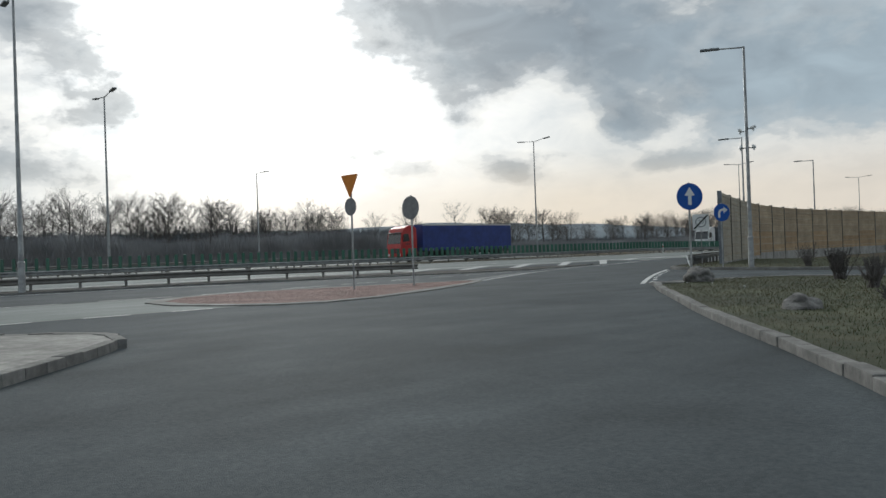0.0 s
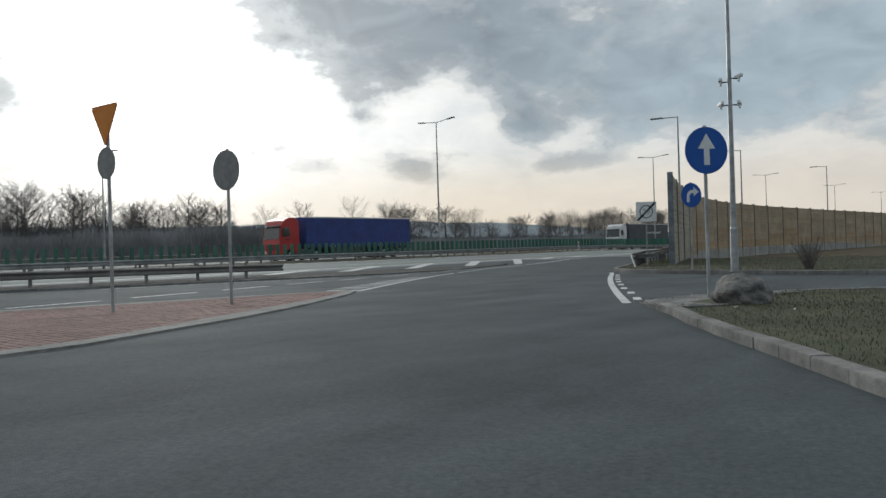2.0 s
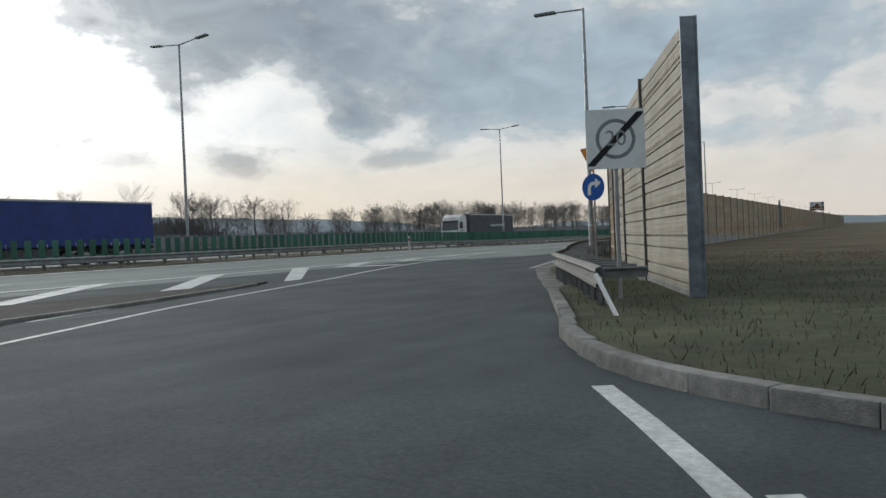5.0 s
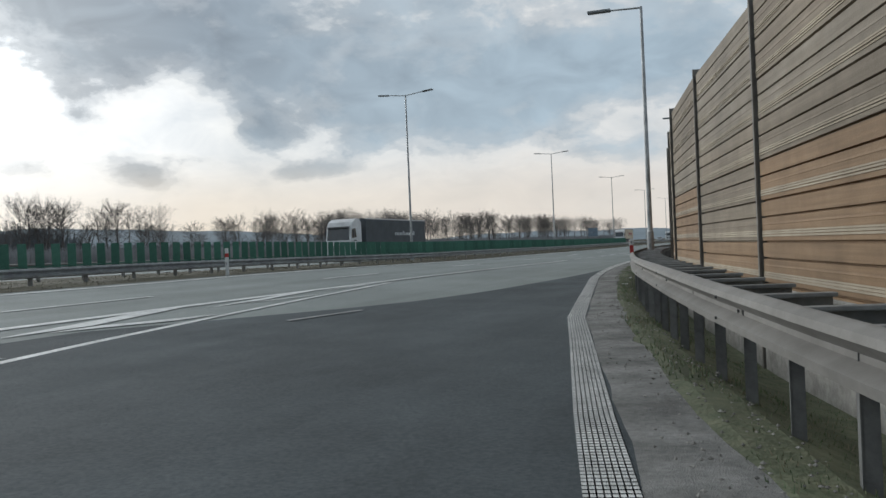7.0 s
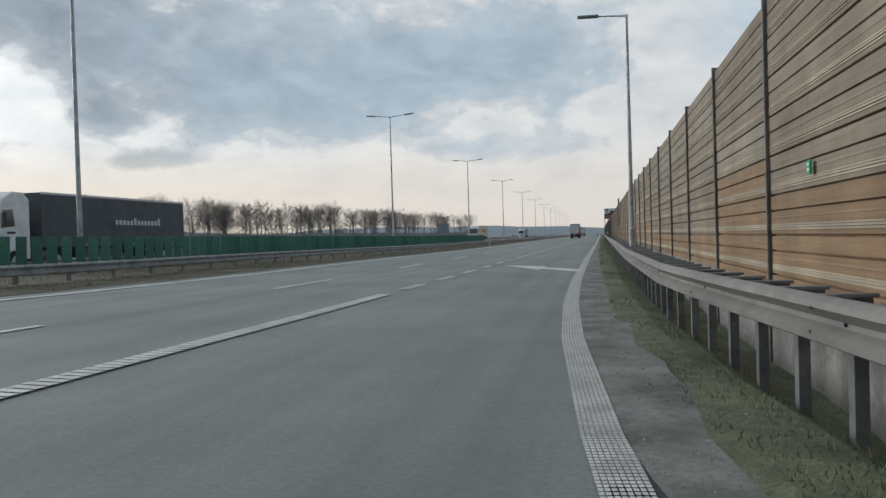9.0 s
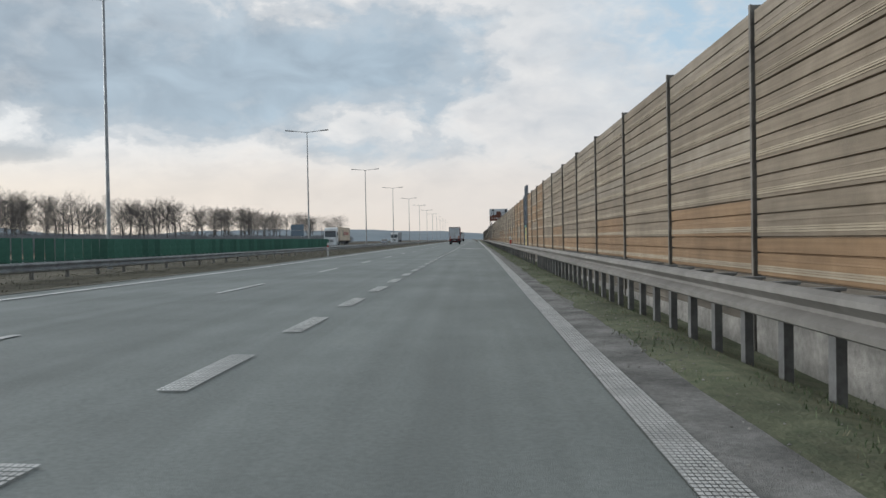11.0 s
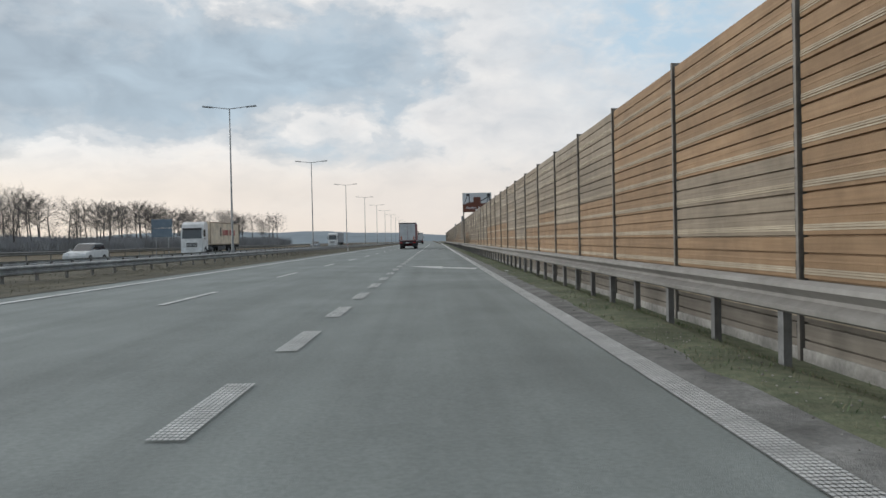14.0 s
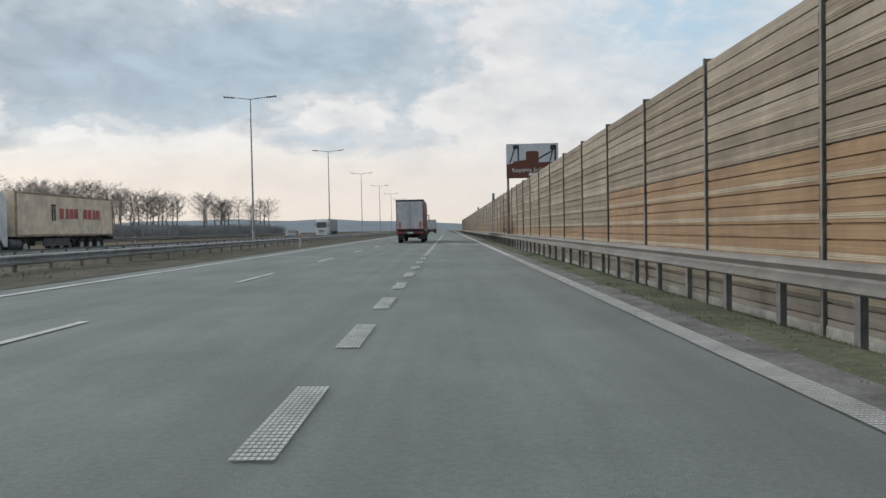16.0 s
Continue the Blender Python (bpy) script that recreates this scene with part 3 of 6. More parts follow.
def rumble(bm, x, y, rz, width, length, nx, ny):
    c, s = math.cos(radians(rz)), math.sin(radians(rz))
    for i in range(nx):
        for j in range(ny):
            u0, u1 = width * (i / nx - 0.5), width * ((i + (0.78 if nx > 1 else 1.0)) / nx - 0.5)
            v0, v1 = length * j / ny, length * (j + 0.74) / ny
            q = [(x + c * u - s * v, y + s * u + c * v) for u, v in ((u0, v0), (u1, v0), (u1, v1), (u0, v1))]
            bm.faces.new([bm.verts.new((a, b, ground_z(a, b) + 0.018)) for a, b in q])


BLOCK_LINE = [(71, 12.68), (100, 13.06), (130, 13.28), (158, 13.5), (190, 13.72), (290, 14.4), (1400, 22)]


def lane_blocks():
    t = marking("broad broken white block line of ribbed paint beside the acceleration lane")
    for k in range(-17, 70):
        y = 128.61 + 3.487 * k
        if y < 72:
            continue
        x = along(BLOCK_LINE, y)
        rz = -0.4
        bm = fresh()
        if y < 215:
            rumble(bm, x, y, rz, 0.23, 1.72, 7, 26)
        else:
            stripe(bm, [(x, y), (x + 0.012, y + 1.72)], 0.23)
        part("dash", bm, M["paint"], t)


lane_blocks()

SOLID_LANE = [(y, 12.15 + 0.53 * smooth(44, 72, y)) for y in (-120, 20, 44, 50, 56, 62, 68, 72)]
solid("white line between motorway and acceleration lane", lambda y: along(SOLID_LANE, y), -120, 50, 0.22)
t = marking("worn white base of the ribbed line")
bm = fresh()
stripe(bm, [(along(SOLID_LANE, y), y) for y in steps(50, 71.5, 1.5)], 0.23, 0.010)
part("line", bm, M["worn_paint"], t)
t = marking("ribs of white paint on the line beside the acceleration lane")
bm = fresh()
for y in np.arange(50, 71.4, 0.13):
    rumble(bm, along(SOLID_LANE, float(y)), float(y), -1.1, 0.24, 0.13, 1, 1)
part("ribs", bm, M["paint"], t)
t = marking("ribbed white edge line along the guardrail")
bm = fresh()
stripe(bm, [(edge_x(y), y) for y in steps(34.2, 100, 1.5)] + [(edge_x(y), y) for y in steps(103, 700, 4)], 0.25, 0.010)
part("line", bm, M["worn_paint"], t)
bm = fresh()
for y in np.arange(34.2, 212, 0.052):
    x, x2 = edge_x(y), edge_x(y + 1)
    rumble(bm, x, float(y), math.degrees(math.atan2(x - x2, 1)), 0.25, 0.052, 8, 1)
stripe(bm, [(edge_x(y), y) for y in steps(212, 700, 4)], 0.25, 0.014)
part("ribs", bm, M["paint"], t)

RAMP_LEFT = curve([(29.0, 4.45), (27.5, 6.75), (25.35, 10.2), (22.8, 14.6), (20.3, 19.8), (19.4, 21.8), (17.7, 27), (16.0, 32.2), (14.6, 37.8), (13.5, 44.2), (12.6, 51)], 1)
t = marking("white line and short slanted strokes where the slip road narrows")
bm = fresh()
stripe(bm, RAMP_LEFT, 0.13)
part("line", bm, M["paint"], t)
for k in range(13):
    y = 4.62 + 0.645 * k
    x = along([(4.58, 28.82), (5.96, 27.79), (7.61, 26.86), (8.92, 26.02), (10.35, 25.16), (12.35, 24.1), (14, 23.1)], y)
    bm = fresh()
    w = 0.95 - 0.02 * k
    patch(bm, [(x - 0.02, y - 0.10), (x - 0.02, y + 0.11), (x - w, y - 0.06), (x - w, y - 0.26)])
    part("stroke", bm, M["paint"], t)

t = marking("broad white chevron strokes in the gore of the merge")


def gore_right(y):
    return along([(6, 14.2), (14, 14.9), (20, 15.5), (28, 16.3), (32.2, 15.9), (37.8, 14.5), (44.2, 13.4), (50, 12.6)], y)


for y0 in (11.0, 15.4, 19.8, 24.2, 28.6):
    bm = fresh()
    patch(bm, [(gore_right(y0) - 0.15, y0), (gore_right(y0 + 0.9) - 0.15, y0 + 0.9), (12.25, y0 + 6.0), (12.25, y0 + 5.0)])
    part("stroke", bm, M["paint"], t)
for ay in (34.6, 39.1, 43.5, 47.6):
    # a chevron that opens ahead: one arm to the motorway's line, one to the slip road's
    ax = 12.25 + 0.36 * (gore_right(ay) - 12.25)
    for ex in (12.28, gore_right(ay + 3.0) - 0.12):
        bm = fresh()
        patch(bm, [(ax, ay), (ax, ay + 1.5), (ex, ay + 4.2), (ex, ay + 2.9)] if ex < ax else [(ax + 0.1, ay + 0.6), (ex, ay + 2.5), (ex, ay + 3.5), (ax + 0.1, ay + 1.5)])
        part("stroke", bm, M["paint"], t)

t = marking("broken white line along the parallel lane")
for x, y, rz in polyline(curve([(26.8, -60), (26.8, -7.5), (25.4, 0), (22.0, 10), (20.5, 15), (17.6, 23)], 1), 3.2):
    bm = fresh()
    a = radians(rz)
    stripe(bm, [(x, y), (x - math.sin(a) * 2.2, y + math.cos(a) * 2.2)], 0.15)
    part("dash", bm, M["paint"], t)
t = marking("short white give-way dashes across the mouth of the side road")
for y in (-18.7, -16.85, -15.0, -13.15, -11.3, -9.5, -7.6):
    bm = fresh()
    stripe(bm, [(33.72, y), (33.72, y + 0.93)], 0.15, 0.02)
    part("dash", bm, M["paint"], t)
t = marking("white line and short white dashes along the side road's mouth")
bm = fresh()
MOUTH = curve([(37.0, 3.1), (35.75, 5.1), (34.97, 6.4), (33.85, 8.25), (32.1, 11.3), (30.9, 13.5), (30.0, 15.2), (29.3, 16.4)], 1)
stripe(bm, MOUTH, 0.15)
part("line", bm, M["paint"], t)
for k in range(8):
    y = 14.2 - 1.35 * k - 0.012 * k * k
    x = along([(3, 37.3), (5, 36.15), (7.5, 34.55), (8.87, 33.75), (10.2, 32.97), (11.66, 32.15), (12.85, 31.5), (14.2, 30.76), (15, 30.3)], y)
    bm = fresh()
    stripe(bm, [(x + 0.17, y - 0.31), (x - 0.17, y + 0.31)], 0.14)
    part("dash", bm, M["paint"], t)

t = marking("short worn white stroke left on the slip road")
bm = fresh()
stripe(bm, [(15.25, 42.13), (15.51, 43.96)], 0.10, 0.022)
part("line", bm, M["worn_paint"], t)

t = marking("white merge arrows painted on the acceleration lane")
for dy, dx in ((0, 0), (-90.0, -0.57), (63.0, 0.42)):
    bm = fresh()
    patch(bm, [(16.65 + dx, 170.8 + dy), (16.77 + dx, 172.4 + dy), (15.45 + dx, 173.55 + dy), (15.42 + dx, 172.6 + dy)])
    patch(bm, [(15.39 + dx, 171.8 + dy), (15.46 + dx, 174.6 + dy), (13.96 + dx, 175.2 + dy)])
    part("arrow", bm, M["paint"], t)
t = marking("faded white lane line on the parallel road")
bm = fresh()
stripe(bm, curve([(15.4, -60), (15.4, -6), (16.5, 2), (19.6, 12)], 1), 0.14)
part("line", bm, M["paint"], t)

# ---------------------------------------------------------------- noise barrier


def panel_material(name, low, high):
    m = surf(name, low, high, 2.2, 0.72, 0.25, 45, spots=0.18, spot_scale=0.6, vary=0.10)
    nt = m.node_tree
    b = nt.nodes["Principled BSDF"]
    src = b.inputs["Base Color"].links[0].from_socket
    oi = nt.nodes.new("ShaderNodeObjectInfo")
    # long drawn-out streaks of dust along the boards
    co = nt.nodes.new("ShaderNodeNewGeometry").outputs["Position"]
    mp = nt.nodes.new("ShaderNodeMapping")
    mp.inputs["Scale"].default_value = (0.5, 0.5, 22)
    link(nt, co, mp.inputs["Vector"])
    ns = node(nt, "ShaderNodeTexNoise", Scale=1.0, Detail=4.0)
    link(nt, mp.outputs[0], ns.inputs["Vector"])
    rp = ramp(nt, [(0.35, (0.86, 0.85, 0.84)), (0.65, (1.10, 1.11, 1.12))])
    link(nt, ns.outputs["Fac"], rp.inputs[0])
    mx = nt.nodes.new("ShaderNodeMix")
    mx.data_type, mx.blend_type = "RGBA", "MULTIPLY"
    mx.inputs["Factor"].default_value = 1.0
    link(nt, src, mx.inputs[6])
    link(nt, rp.outputs[0], mx.inputs[7])
    link(nt, mx.outputs[2], b.inputs["Base Color"])
    return m


M["panel_ochre"] = panel_material("ochre_panel", (0.235, 0.150, 0.082), (0.292, 0.195, 0.112))
M["panel_tan"] = panel_material("tan_panel", (0.205, 0.168, 0.122), (0.262, 0.217, 0.162))
M["panel_cream"] = panel_material("cream_panel", (0.232, 0.197, 0.150), (0.292, 0.252, 0.198))
M["panel_pale"] = panel_material("pale_panel", (0.34, 0.305, 0.24), (0.42, 0.385, 0.315))
# light caught by the ribs, put into a paler colour
M["panel_rib"] = panel_material("lit_pale_rib", (0.302, 0.256, 0.184), (0.385, 0.332, 0.248))
# grey of road splash, darkened further for the shade behind the rail
M["panel_shaded_dusty"] = panel_material("shaded_splash_grey_panel", (0.150, 0.133, 0.110), (0.200, 0.180, 0.150))
# brighter copies of ochre and tan: light on the back faces, held in colour
M["back_ochre"] = panel_material("lit_ochre_panel_back", (0.33, 0.225, 0.125), (0.41, 0.290, 0.170))
M["back_tan"] = panel_material("lit_tan_panel_back", (0.34, 0.262, 0.170), (0.42, 0.335, 0.228))
BAY = 4.37


def panel_mesh(length, material, back):
    """A ribbed board half a metre high, both sides alike, with a raised lip and a sloping rib; the light they catch is
    a paler colour.
    """
    prof = [(0.0, 0.020), (0.014, 0.020), (0.020, 0.066), (0.064, 0.067), (0.068, 0.075), (0.090, 0.066), (0.093, 0.064), (0.097, 0.075), (0.120, 0.066), (0.124, 0.071), (0.142, 0.066),
            (0.210, 0.067), (0.214, 0.071), (0.236, 0.066), (0.296, 0.067), (0.300, 0.022), (0.316, 0.022), (0.320, 0.066), (0.410, 0.068), (0.490, 0.068), (0.494, 0.020), (0.5, 0.020)]
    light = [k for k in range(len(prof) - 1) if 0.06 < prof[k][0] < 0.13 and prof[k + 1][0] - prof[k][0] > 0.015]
    m = len(prof)
    prof = [(z, -d) for z, d in prof] + [(z, d) for z, d in reversed(prof)]
    verts = [(p, yy, z) for yy in (0.0, length) for z, p in prof]
    n = len(prof)
    faces = [(k, (k + 1) % n, n + (k + 1) % n, n + k) for k in range(n)] + [tuple(range(n - 1, -1, -1)), tuple(range(n, 2 * n))]
    me = mesh_of("panel", verts, faces, material)
    me.materials.append(M["panel_rib"])
    me.materials.append(back)
    for k in range(m, 2 * m):
        me.polygons[k].material_index = 2
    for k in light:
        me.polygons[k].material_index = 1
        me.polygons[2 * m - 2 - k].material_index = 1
    return me


def barrier_posts():
    """Where the posts stand: evenly before the glazed gate, a little wider after it."""
    ys = [68.1 + BAY * k for k in range(14)] + [129.5, 133.7, 137.85, 141.95, 145.95, 150.55, 155.15] + [159.75 + 4.40 * k for k in range(70)]
    y, back = ys[0], []
    while True:
        slope = wall_x(y) - wall_x(y - 1)
        y -= 4.27 / math.sqrt(1 + slope * slope)
        if y < 21.5:
            break
        back.append(y)
    return [(wall_x(v), v) for v in reversed(back)] + [(wall_x(v), v) for v in ys]


def wall_top(y):
    return 4.0 + 0.09 * smooth(40, 60, y) + 0.04 * smooth(80, 110, y)


def plinth_top(y):
    """The concrete foot stands high at the bend and runs out low along the straight."""
    return 0.20 + 0.24 * smooth(35, 40, y) - 0.63 * smooth(84, 108, y)


def build_barrier():
    wall = thing("noise_barrier", "tall noise barrier of ribbed tan, ochre and cream boards between steel posts", "noise barrier", kind="structure")
    mats = [M["panel_ochre"], M["panel_tan"], M["panel_cream"], M["panel_pale"], M["panel_shaded_dusty"]]
    backs = [M["back_ochre"], M["back_tan"], M["back_tan"], M["panel_pale"], M["back_tan"]]
    meshes = [panel_mesh(BAY - 0.1, m, b) for m, b in zip(mats, backs)]
    bm = fresh()
    for s in (-1, 1):
        box(bm, 0.022, 0.062, 4.75, pose(0.105 * s, 0, 0))
    box(bm, 0.2, 0.014, 4.75)
    post = from_bm("post", bm, M["brown_steel"])
    bm = fresh()
    box(bm, 0.175, BAY - 0.09, 1.3, pose(0, BAY / 2, -1.3), 0.012)
    plinth = from_bm("plinth", bm, M["concrete"])
    # jagged black strips of uneven width beside each post, front and back
    bm = fresh()
    for k in range(-1, 16):
        box(bm, 0.03, 0.035 + 0.012 * (k % 3), 0.17 + 0.02 * (k % 2), pose(-0.082, 0.058, 0.16 + 0.25 * k))
        box(bm, 0.03, 0.035 + 0.012 * (k % 2), 0.17 + 0.02 * (k % 3), pose(0.082, 0.058, 0.16 + 0.25 * k))
    seal = from_bm("seal", bm, M["rubber"])
    end_post = post.copy()
    end_post.materials[0] = M["gate_steel"]
    posts = barrier_posts()
    rng = random.Random(11)
    count = 0
    far = {k: ([], [], []) for k in range(5)}
    for k, ((x, y), (x2, y2)) in enumerate(zip(posts, posts[1:])):
        rz = math.degrees(math.atan2(-(x2 - x), y2 - y))
        top = wall_top(y)
        base = top - 4.13
        reach = (math.hypot(x2 - x, y2 - y) - 0.1) / (BAY - 0.1)
        o = part("post", post if k else end_post, None, wall)
        o.matrix_basis = pose(x, y, base - 0.58, 0, 0, rz)
        if abs(y - 141.95) < 1.0:
            continue
        if y < 260:
            o = part("seal", seal, None, wall)
            o.matrix_basis = pose(x, y, base, 0, 0, rz)
        if y < 330:
            o = part("plinth", plinth, None, wall)
            o.matrix_basis = pose(x, y, plinth_top(y + BAY / 2), 0, 0, rz) @ Matrix.Diagonal((1, reach, 1, 1))
        shade = rng.random()
        if y < 40:
            shade = 0.95
        for r in range(-1 if y > 84 else 0, 8):
            # the lowest boards are the most orange, the upper ones paler and dustier
            u = rng.random()
            if r < 2:
                kind = 0
            elif r < 4:
                kind = 0 if shade > (0.5 if r == 2 else 0.82) else 1
            else:
                kind = 2 if u < 0.2 + 0.12 * (r - 4) else 1
            if 128 < y < 158 and u < 0.8:
                kind = 0
            # boards behind the rail carry dirt and painted-in shade
            if r < 1 and y > 84:
                kind = 4
            if y < 34:
                kind = 3
            m = pose(x, y, base + 0.10 + 0.5 * r, 0, 0, rz) @ pose(rng.uniform(-0.004, 0.004), 0.05, 0) @ Matrix.Diagonal((1, reach, 1, 1))
            if 34 < y < 205 and count < 300:
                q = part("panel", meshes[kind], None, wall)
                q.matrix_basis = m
                count += 1
            else:
                vs, fs, mi = far[kind]
                b = len(vs)
                vs += [m @ v.co for v in meshes[kind].vertices]
                fs += [tuple(i + b for i in p.vertices) for p in meshes[kind].polygons]
                mi += [p.material_index for p in meshes[kind].polygons]
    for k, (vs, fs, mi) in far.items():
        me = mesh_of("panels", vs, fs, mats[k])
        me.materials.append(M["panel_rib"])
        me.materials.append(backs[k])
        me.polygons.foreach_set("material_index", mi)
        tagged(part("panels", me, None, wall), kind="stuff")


build_barrier()

# ---------------------------------------------------------------- guardrails
W_BEAM = [(d, h * 1.08) for d, h in [(0.0, -0.138), (0.02, -0.134), (0.072, -0.112), (0.078, -0.066), (-0.012, -0.022), (-0.012, 0.008), (0.078, 0.074), (0.072, 0.112), (0.02, 0.134), (0.0, 0.138)]]


def rail_drop(y):
    """How far the long rail sinks: at its start, and a little where the road straightens."""
    return 0.10 * (1 - smooth(31, 42, y)) + 0.04 * smooth(60, 69, y) * (1 - smooth(80, 100, y))


def beam_mesh(fn, ys, side, z):
    """A corrugated steel beam that follows x = fn(y); side: which way its ridges face."""
    outer = [(d * side, h) for d, h in W_BEAM]
    inner = [((d - 0.012) * side, h) for d, h in reversed(W_BEAM)]
    prof = outer + inner
    n, verts, faces = len(prof), [], []
    for y in ys:
        x, g = fn(y), 0
        g = ground_z(fn(y), y) - (rail_drop(y) if x > 17 else 0)
        verts += [(x + d, y, g + z + h) for d, h in prof]
    for r in range(len(ys) - 1):
        for k in range(n):
            a, b = r * n + k, r * n + (k + 1) % n
            faces.append((a, b, b + n, a + n))
    return mesh_of("beam", verts, faces, M["zinc_dirty"])


def post_mesh(height, side):
    bm = fresh()
    box(bm, 0.012, 0.11, height, pose(0.035 * side, 0, 0))
    box(bm, 0.07, 0.012, height, pose(0, -0.049, 0))
    box(bm, 0.07, 0.012, height, pose(0, 0.049, 0))
    return from_bm("post", bm, M["post_steel"])


POST = post_mesh(0.95, -1)
PALE_POST = post_mesh(0.95, 1)
PALE_POST.materials[0] = M["zinc_dirty"]


def bracket_mesh():
    bm = fresh()
    box(bm, 0.60, 0.10, 0.03, pose(0.33, 0, 0), 0.008)
    box(bm, 0.58, 0.012, 0.12, pose(0.33, 0.035, -0.12))
    return from_bm("bracket", bm, M["bracket_steel"])


BRACKET = bracket_mesh()
bolt_bm = fresh()
rod(bolt_bm, (-0.007, 0, 0), (0.007, 0, 0), 0.011, 0.011, 8)
BOLT = from_bm("bolt", bolt_bm, M["dark_metal"])


def guardrail(label, fn, y0, y1, side, spacing=2.0, z=0.60, brackets=False, parts=300, step=2.0, metal=None):
    t = thing("guardrail", label, "guardrail", kind="structure")
    beam = beam_mesh(fn, steps(y0, y1, step), side, z)
    if metal:
        beam.materials[0] = metal
    part("beam", beam, None, t)
    k = 0
    if brackets:
        # a post every metre round the bend, every second metre along the straight
        stands = [70.11 + 0.872 * k for k in range(-56, 57)] + [121.25 + 1.7077 * k for k in range(187)]
    else:
        stands = np.arange(y0 + 0.433, y1, spacing)
    for y in stands:
        y = float(y)
        if k >= parts:
            break
        k += 1
        x = fn(y)
        o = part("post", POST if brackets else PALE_POST, None, t)
        o.matrix_basis = pose(x - 0.07 * side, y, ground_z(x, y) - 0.25 - (rail_drop(y) if x > 17 else 0))
        if brackets and 27 < y < 92 and k % 4 == 0:
            for dy, dz, out in ((0.0, 0.0, -0.003), (0.28, 0.075, 0.075), (0.31, -0.075, 0.075)):
                o = part("bolt", BOLT, None, t)
                o.matrix_basis = pose(fn(y + dy) + out * side, y + dy, ground_z(x, y) + z + dz - rail_drop(y))
        if brackets and y < 113:
            o = part("bracket", BRACKET, None, t)
            o.matrix_basis = pose(x + 0.01, y + 0.25, ground_z(x, y) + z + 0.06 - rail_drop(y), 0, 0, math.degrees(math.atan2(fn(y) - fn(y + 1), 1)))
    return t


guardrail("long dusty steel guardrail before the noise barrier", rail_x, 20.6, 620, -1, 1.7077, 0.60, True)
guardrail("galvanised guardrail along the near side of the median", lambda y: 2.30 + drift(y), -120, 620, 1, 2.0, 0.62, metal=M["zinc"])
guardrail("galvanised guardrail along the far side of the median", lambda y: -2.30 + drift(y), -120, 620, -1, 2.0, 0.62, metal=M["zinc"])
guardrail("galvanised guardrail along the outer side of the far carriageway", lambda y: -18.0 + drift(y), -120, 500, 1, 4.0, 0.62)
guardrail("low guardrail between motorway and parallel lane", lambda y: along([(-120, 13.3), (0, 13.5), (8, 14.9), (12, 15.8)], y), -120, 12, 1, 2.0, 0.44)

# sloping end of the long rail
t = thing("guardrail_end", "white and red end post of the guardrail", "rail end", kind="structure", at=(28.3, 20.0, 0.05))
bm = fresh()
rod(bm, (0.1, 0, 0), (-0.25, 0.3, 0.52), 0.028, 0.028, 8)
part("end_beam", bm, M["white_sign"], t)

# ---------------------------------------------------------------- green anti-dazzle screen on the median rail
screen = thing("glare_screen", "long row of green plastic anti-dazzle slats on the median guardrail", "glare screen", kind="structure")
bm = fresh()
box(bm, 0.26, 0.035, 0.72, None, 0.01)
slat = from_bm("slat", bm, M["green"])
rng = random.Random(3)
for k in range(300):
    y = 156.9 - 0.575 * k
    o = part("slat", slat, None, screen)
    x = 2.22 + drift(y)
    o.matrix_basis = pose(x, y, ground_z(x, y) + 0.76, 0, rng.uniform(-1.5, 1.5), 22 + rng.uniform(-4, 4))
bm = fresh()
for y in np.arange(-120, -15.6, 0.575):
    box(bm, 0.26, 0.035, 0.72, pose(2.22 + drift(float(y)), float(y), ground_z(2.22, float(y)) + 0.76, 0, 0, 22))
tagged(part("slats", bm, M["green"], screen), kind="stuff")
bm = fresh()
stripe(bm, [(2.22 + drift(y), y) for y in steps(-120, 157.2, 6)], 0.07, 0.79)
r = bmesh.ops.extrude_face_region(bm, geom=bm.faces[:])
bmesh.ops.translate(bm, vec=(0, 0, 0.04), verts=[v for v in r["geom"] if isinstance(v, bmesh.types.BMVert)])
part("foot_rail", bm, M["green"], screen)

# ---------------------------------------------------------------- lamps


def lamp_post(label, height, arms, at, rz=0.0, group="motorway lamps", thick=1.0):
    t = thing("street_lamp", label, "street lamp", group, at=pose(*at, 0, 0, rz))
    bm = fresh()
    rod(bm, (0, 0, 0), (0, 0, 1.3), 0.115 * thick, 0.11 * thick, 12)
    rod(bm, (0, 0, 1.3), (0, 0, 1.36), 0.12 * thick, 0.085 * thick, 12)
    rod(bm, (0, 0, 1.36), (0, 0, height), 0.085 * thick, 0.045, 12)
    part("pole", bm, M["zinc"], t)
    bm = fresh()
    box(bm, 0.34, 0.34, 0.03, pose(0, 0, 0), 0.005)
    part("base_plate", bm, M["zinc"], t)
    for s, reach, rise in arms:
        bm = fresh()
        rod(bm, (0, 0, height - 0.04), (s * reach, 0, height + rise), 0.034, 0.028, 8)
        part("arm", bm, M["zinc"], t)
        bm = fresh()
        a = math.degrees(math.atan2(rise, reach))
        box(bm, 0.78, 0.24, 0.09, pose(s * (reach + 0.3), 0, height + rise - 0.03, 0, -a * s, 0), 0.04)
        part("lamp_head", bm, M["sign_back"], t)
    return t


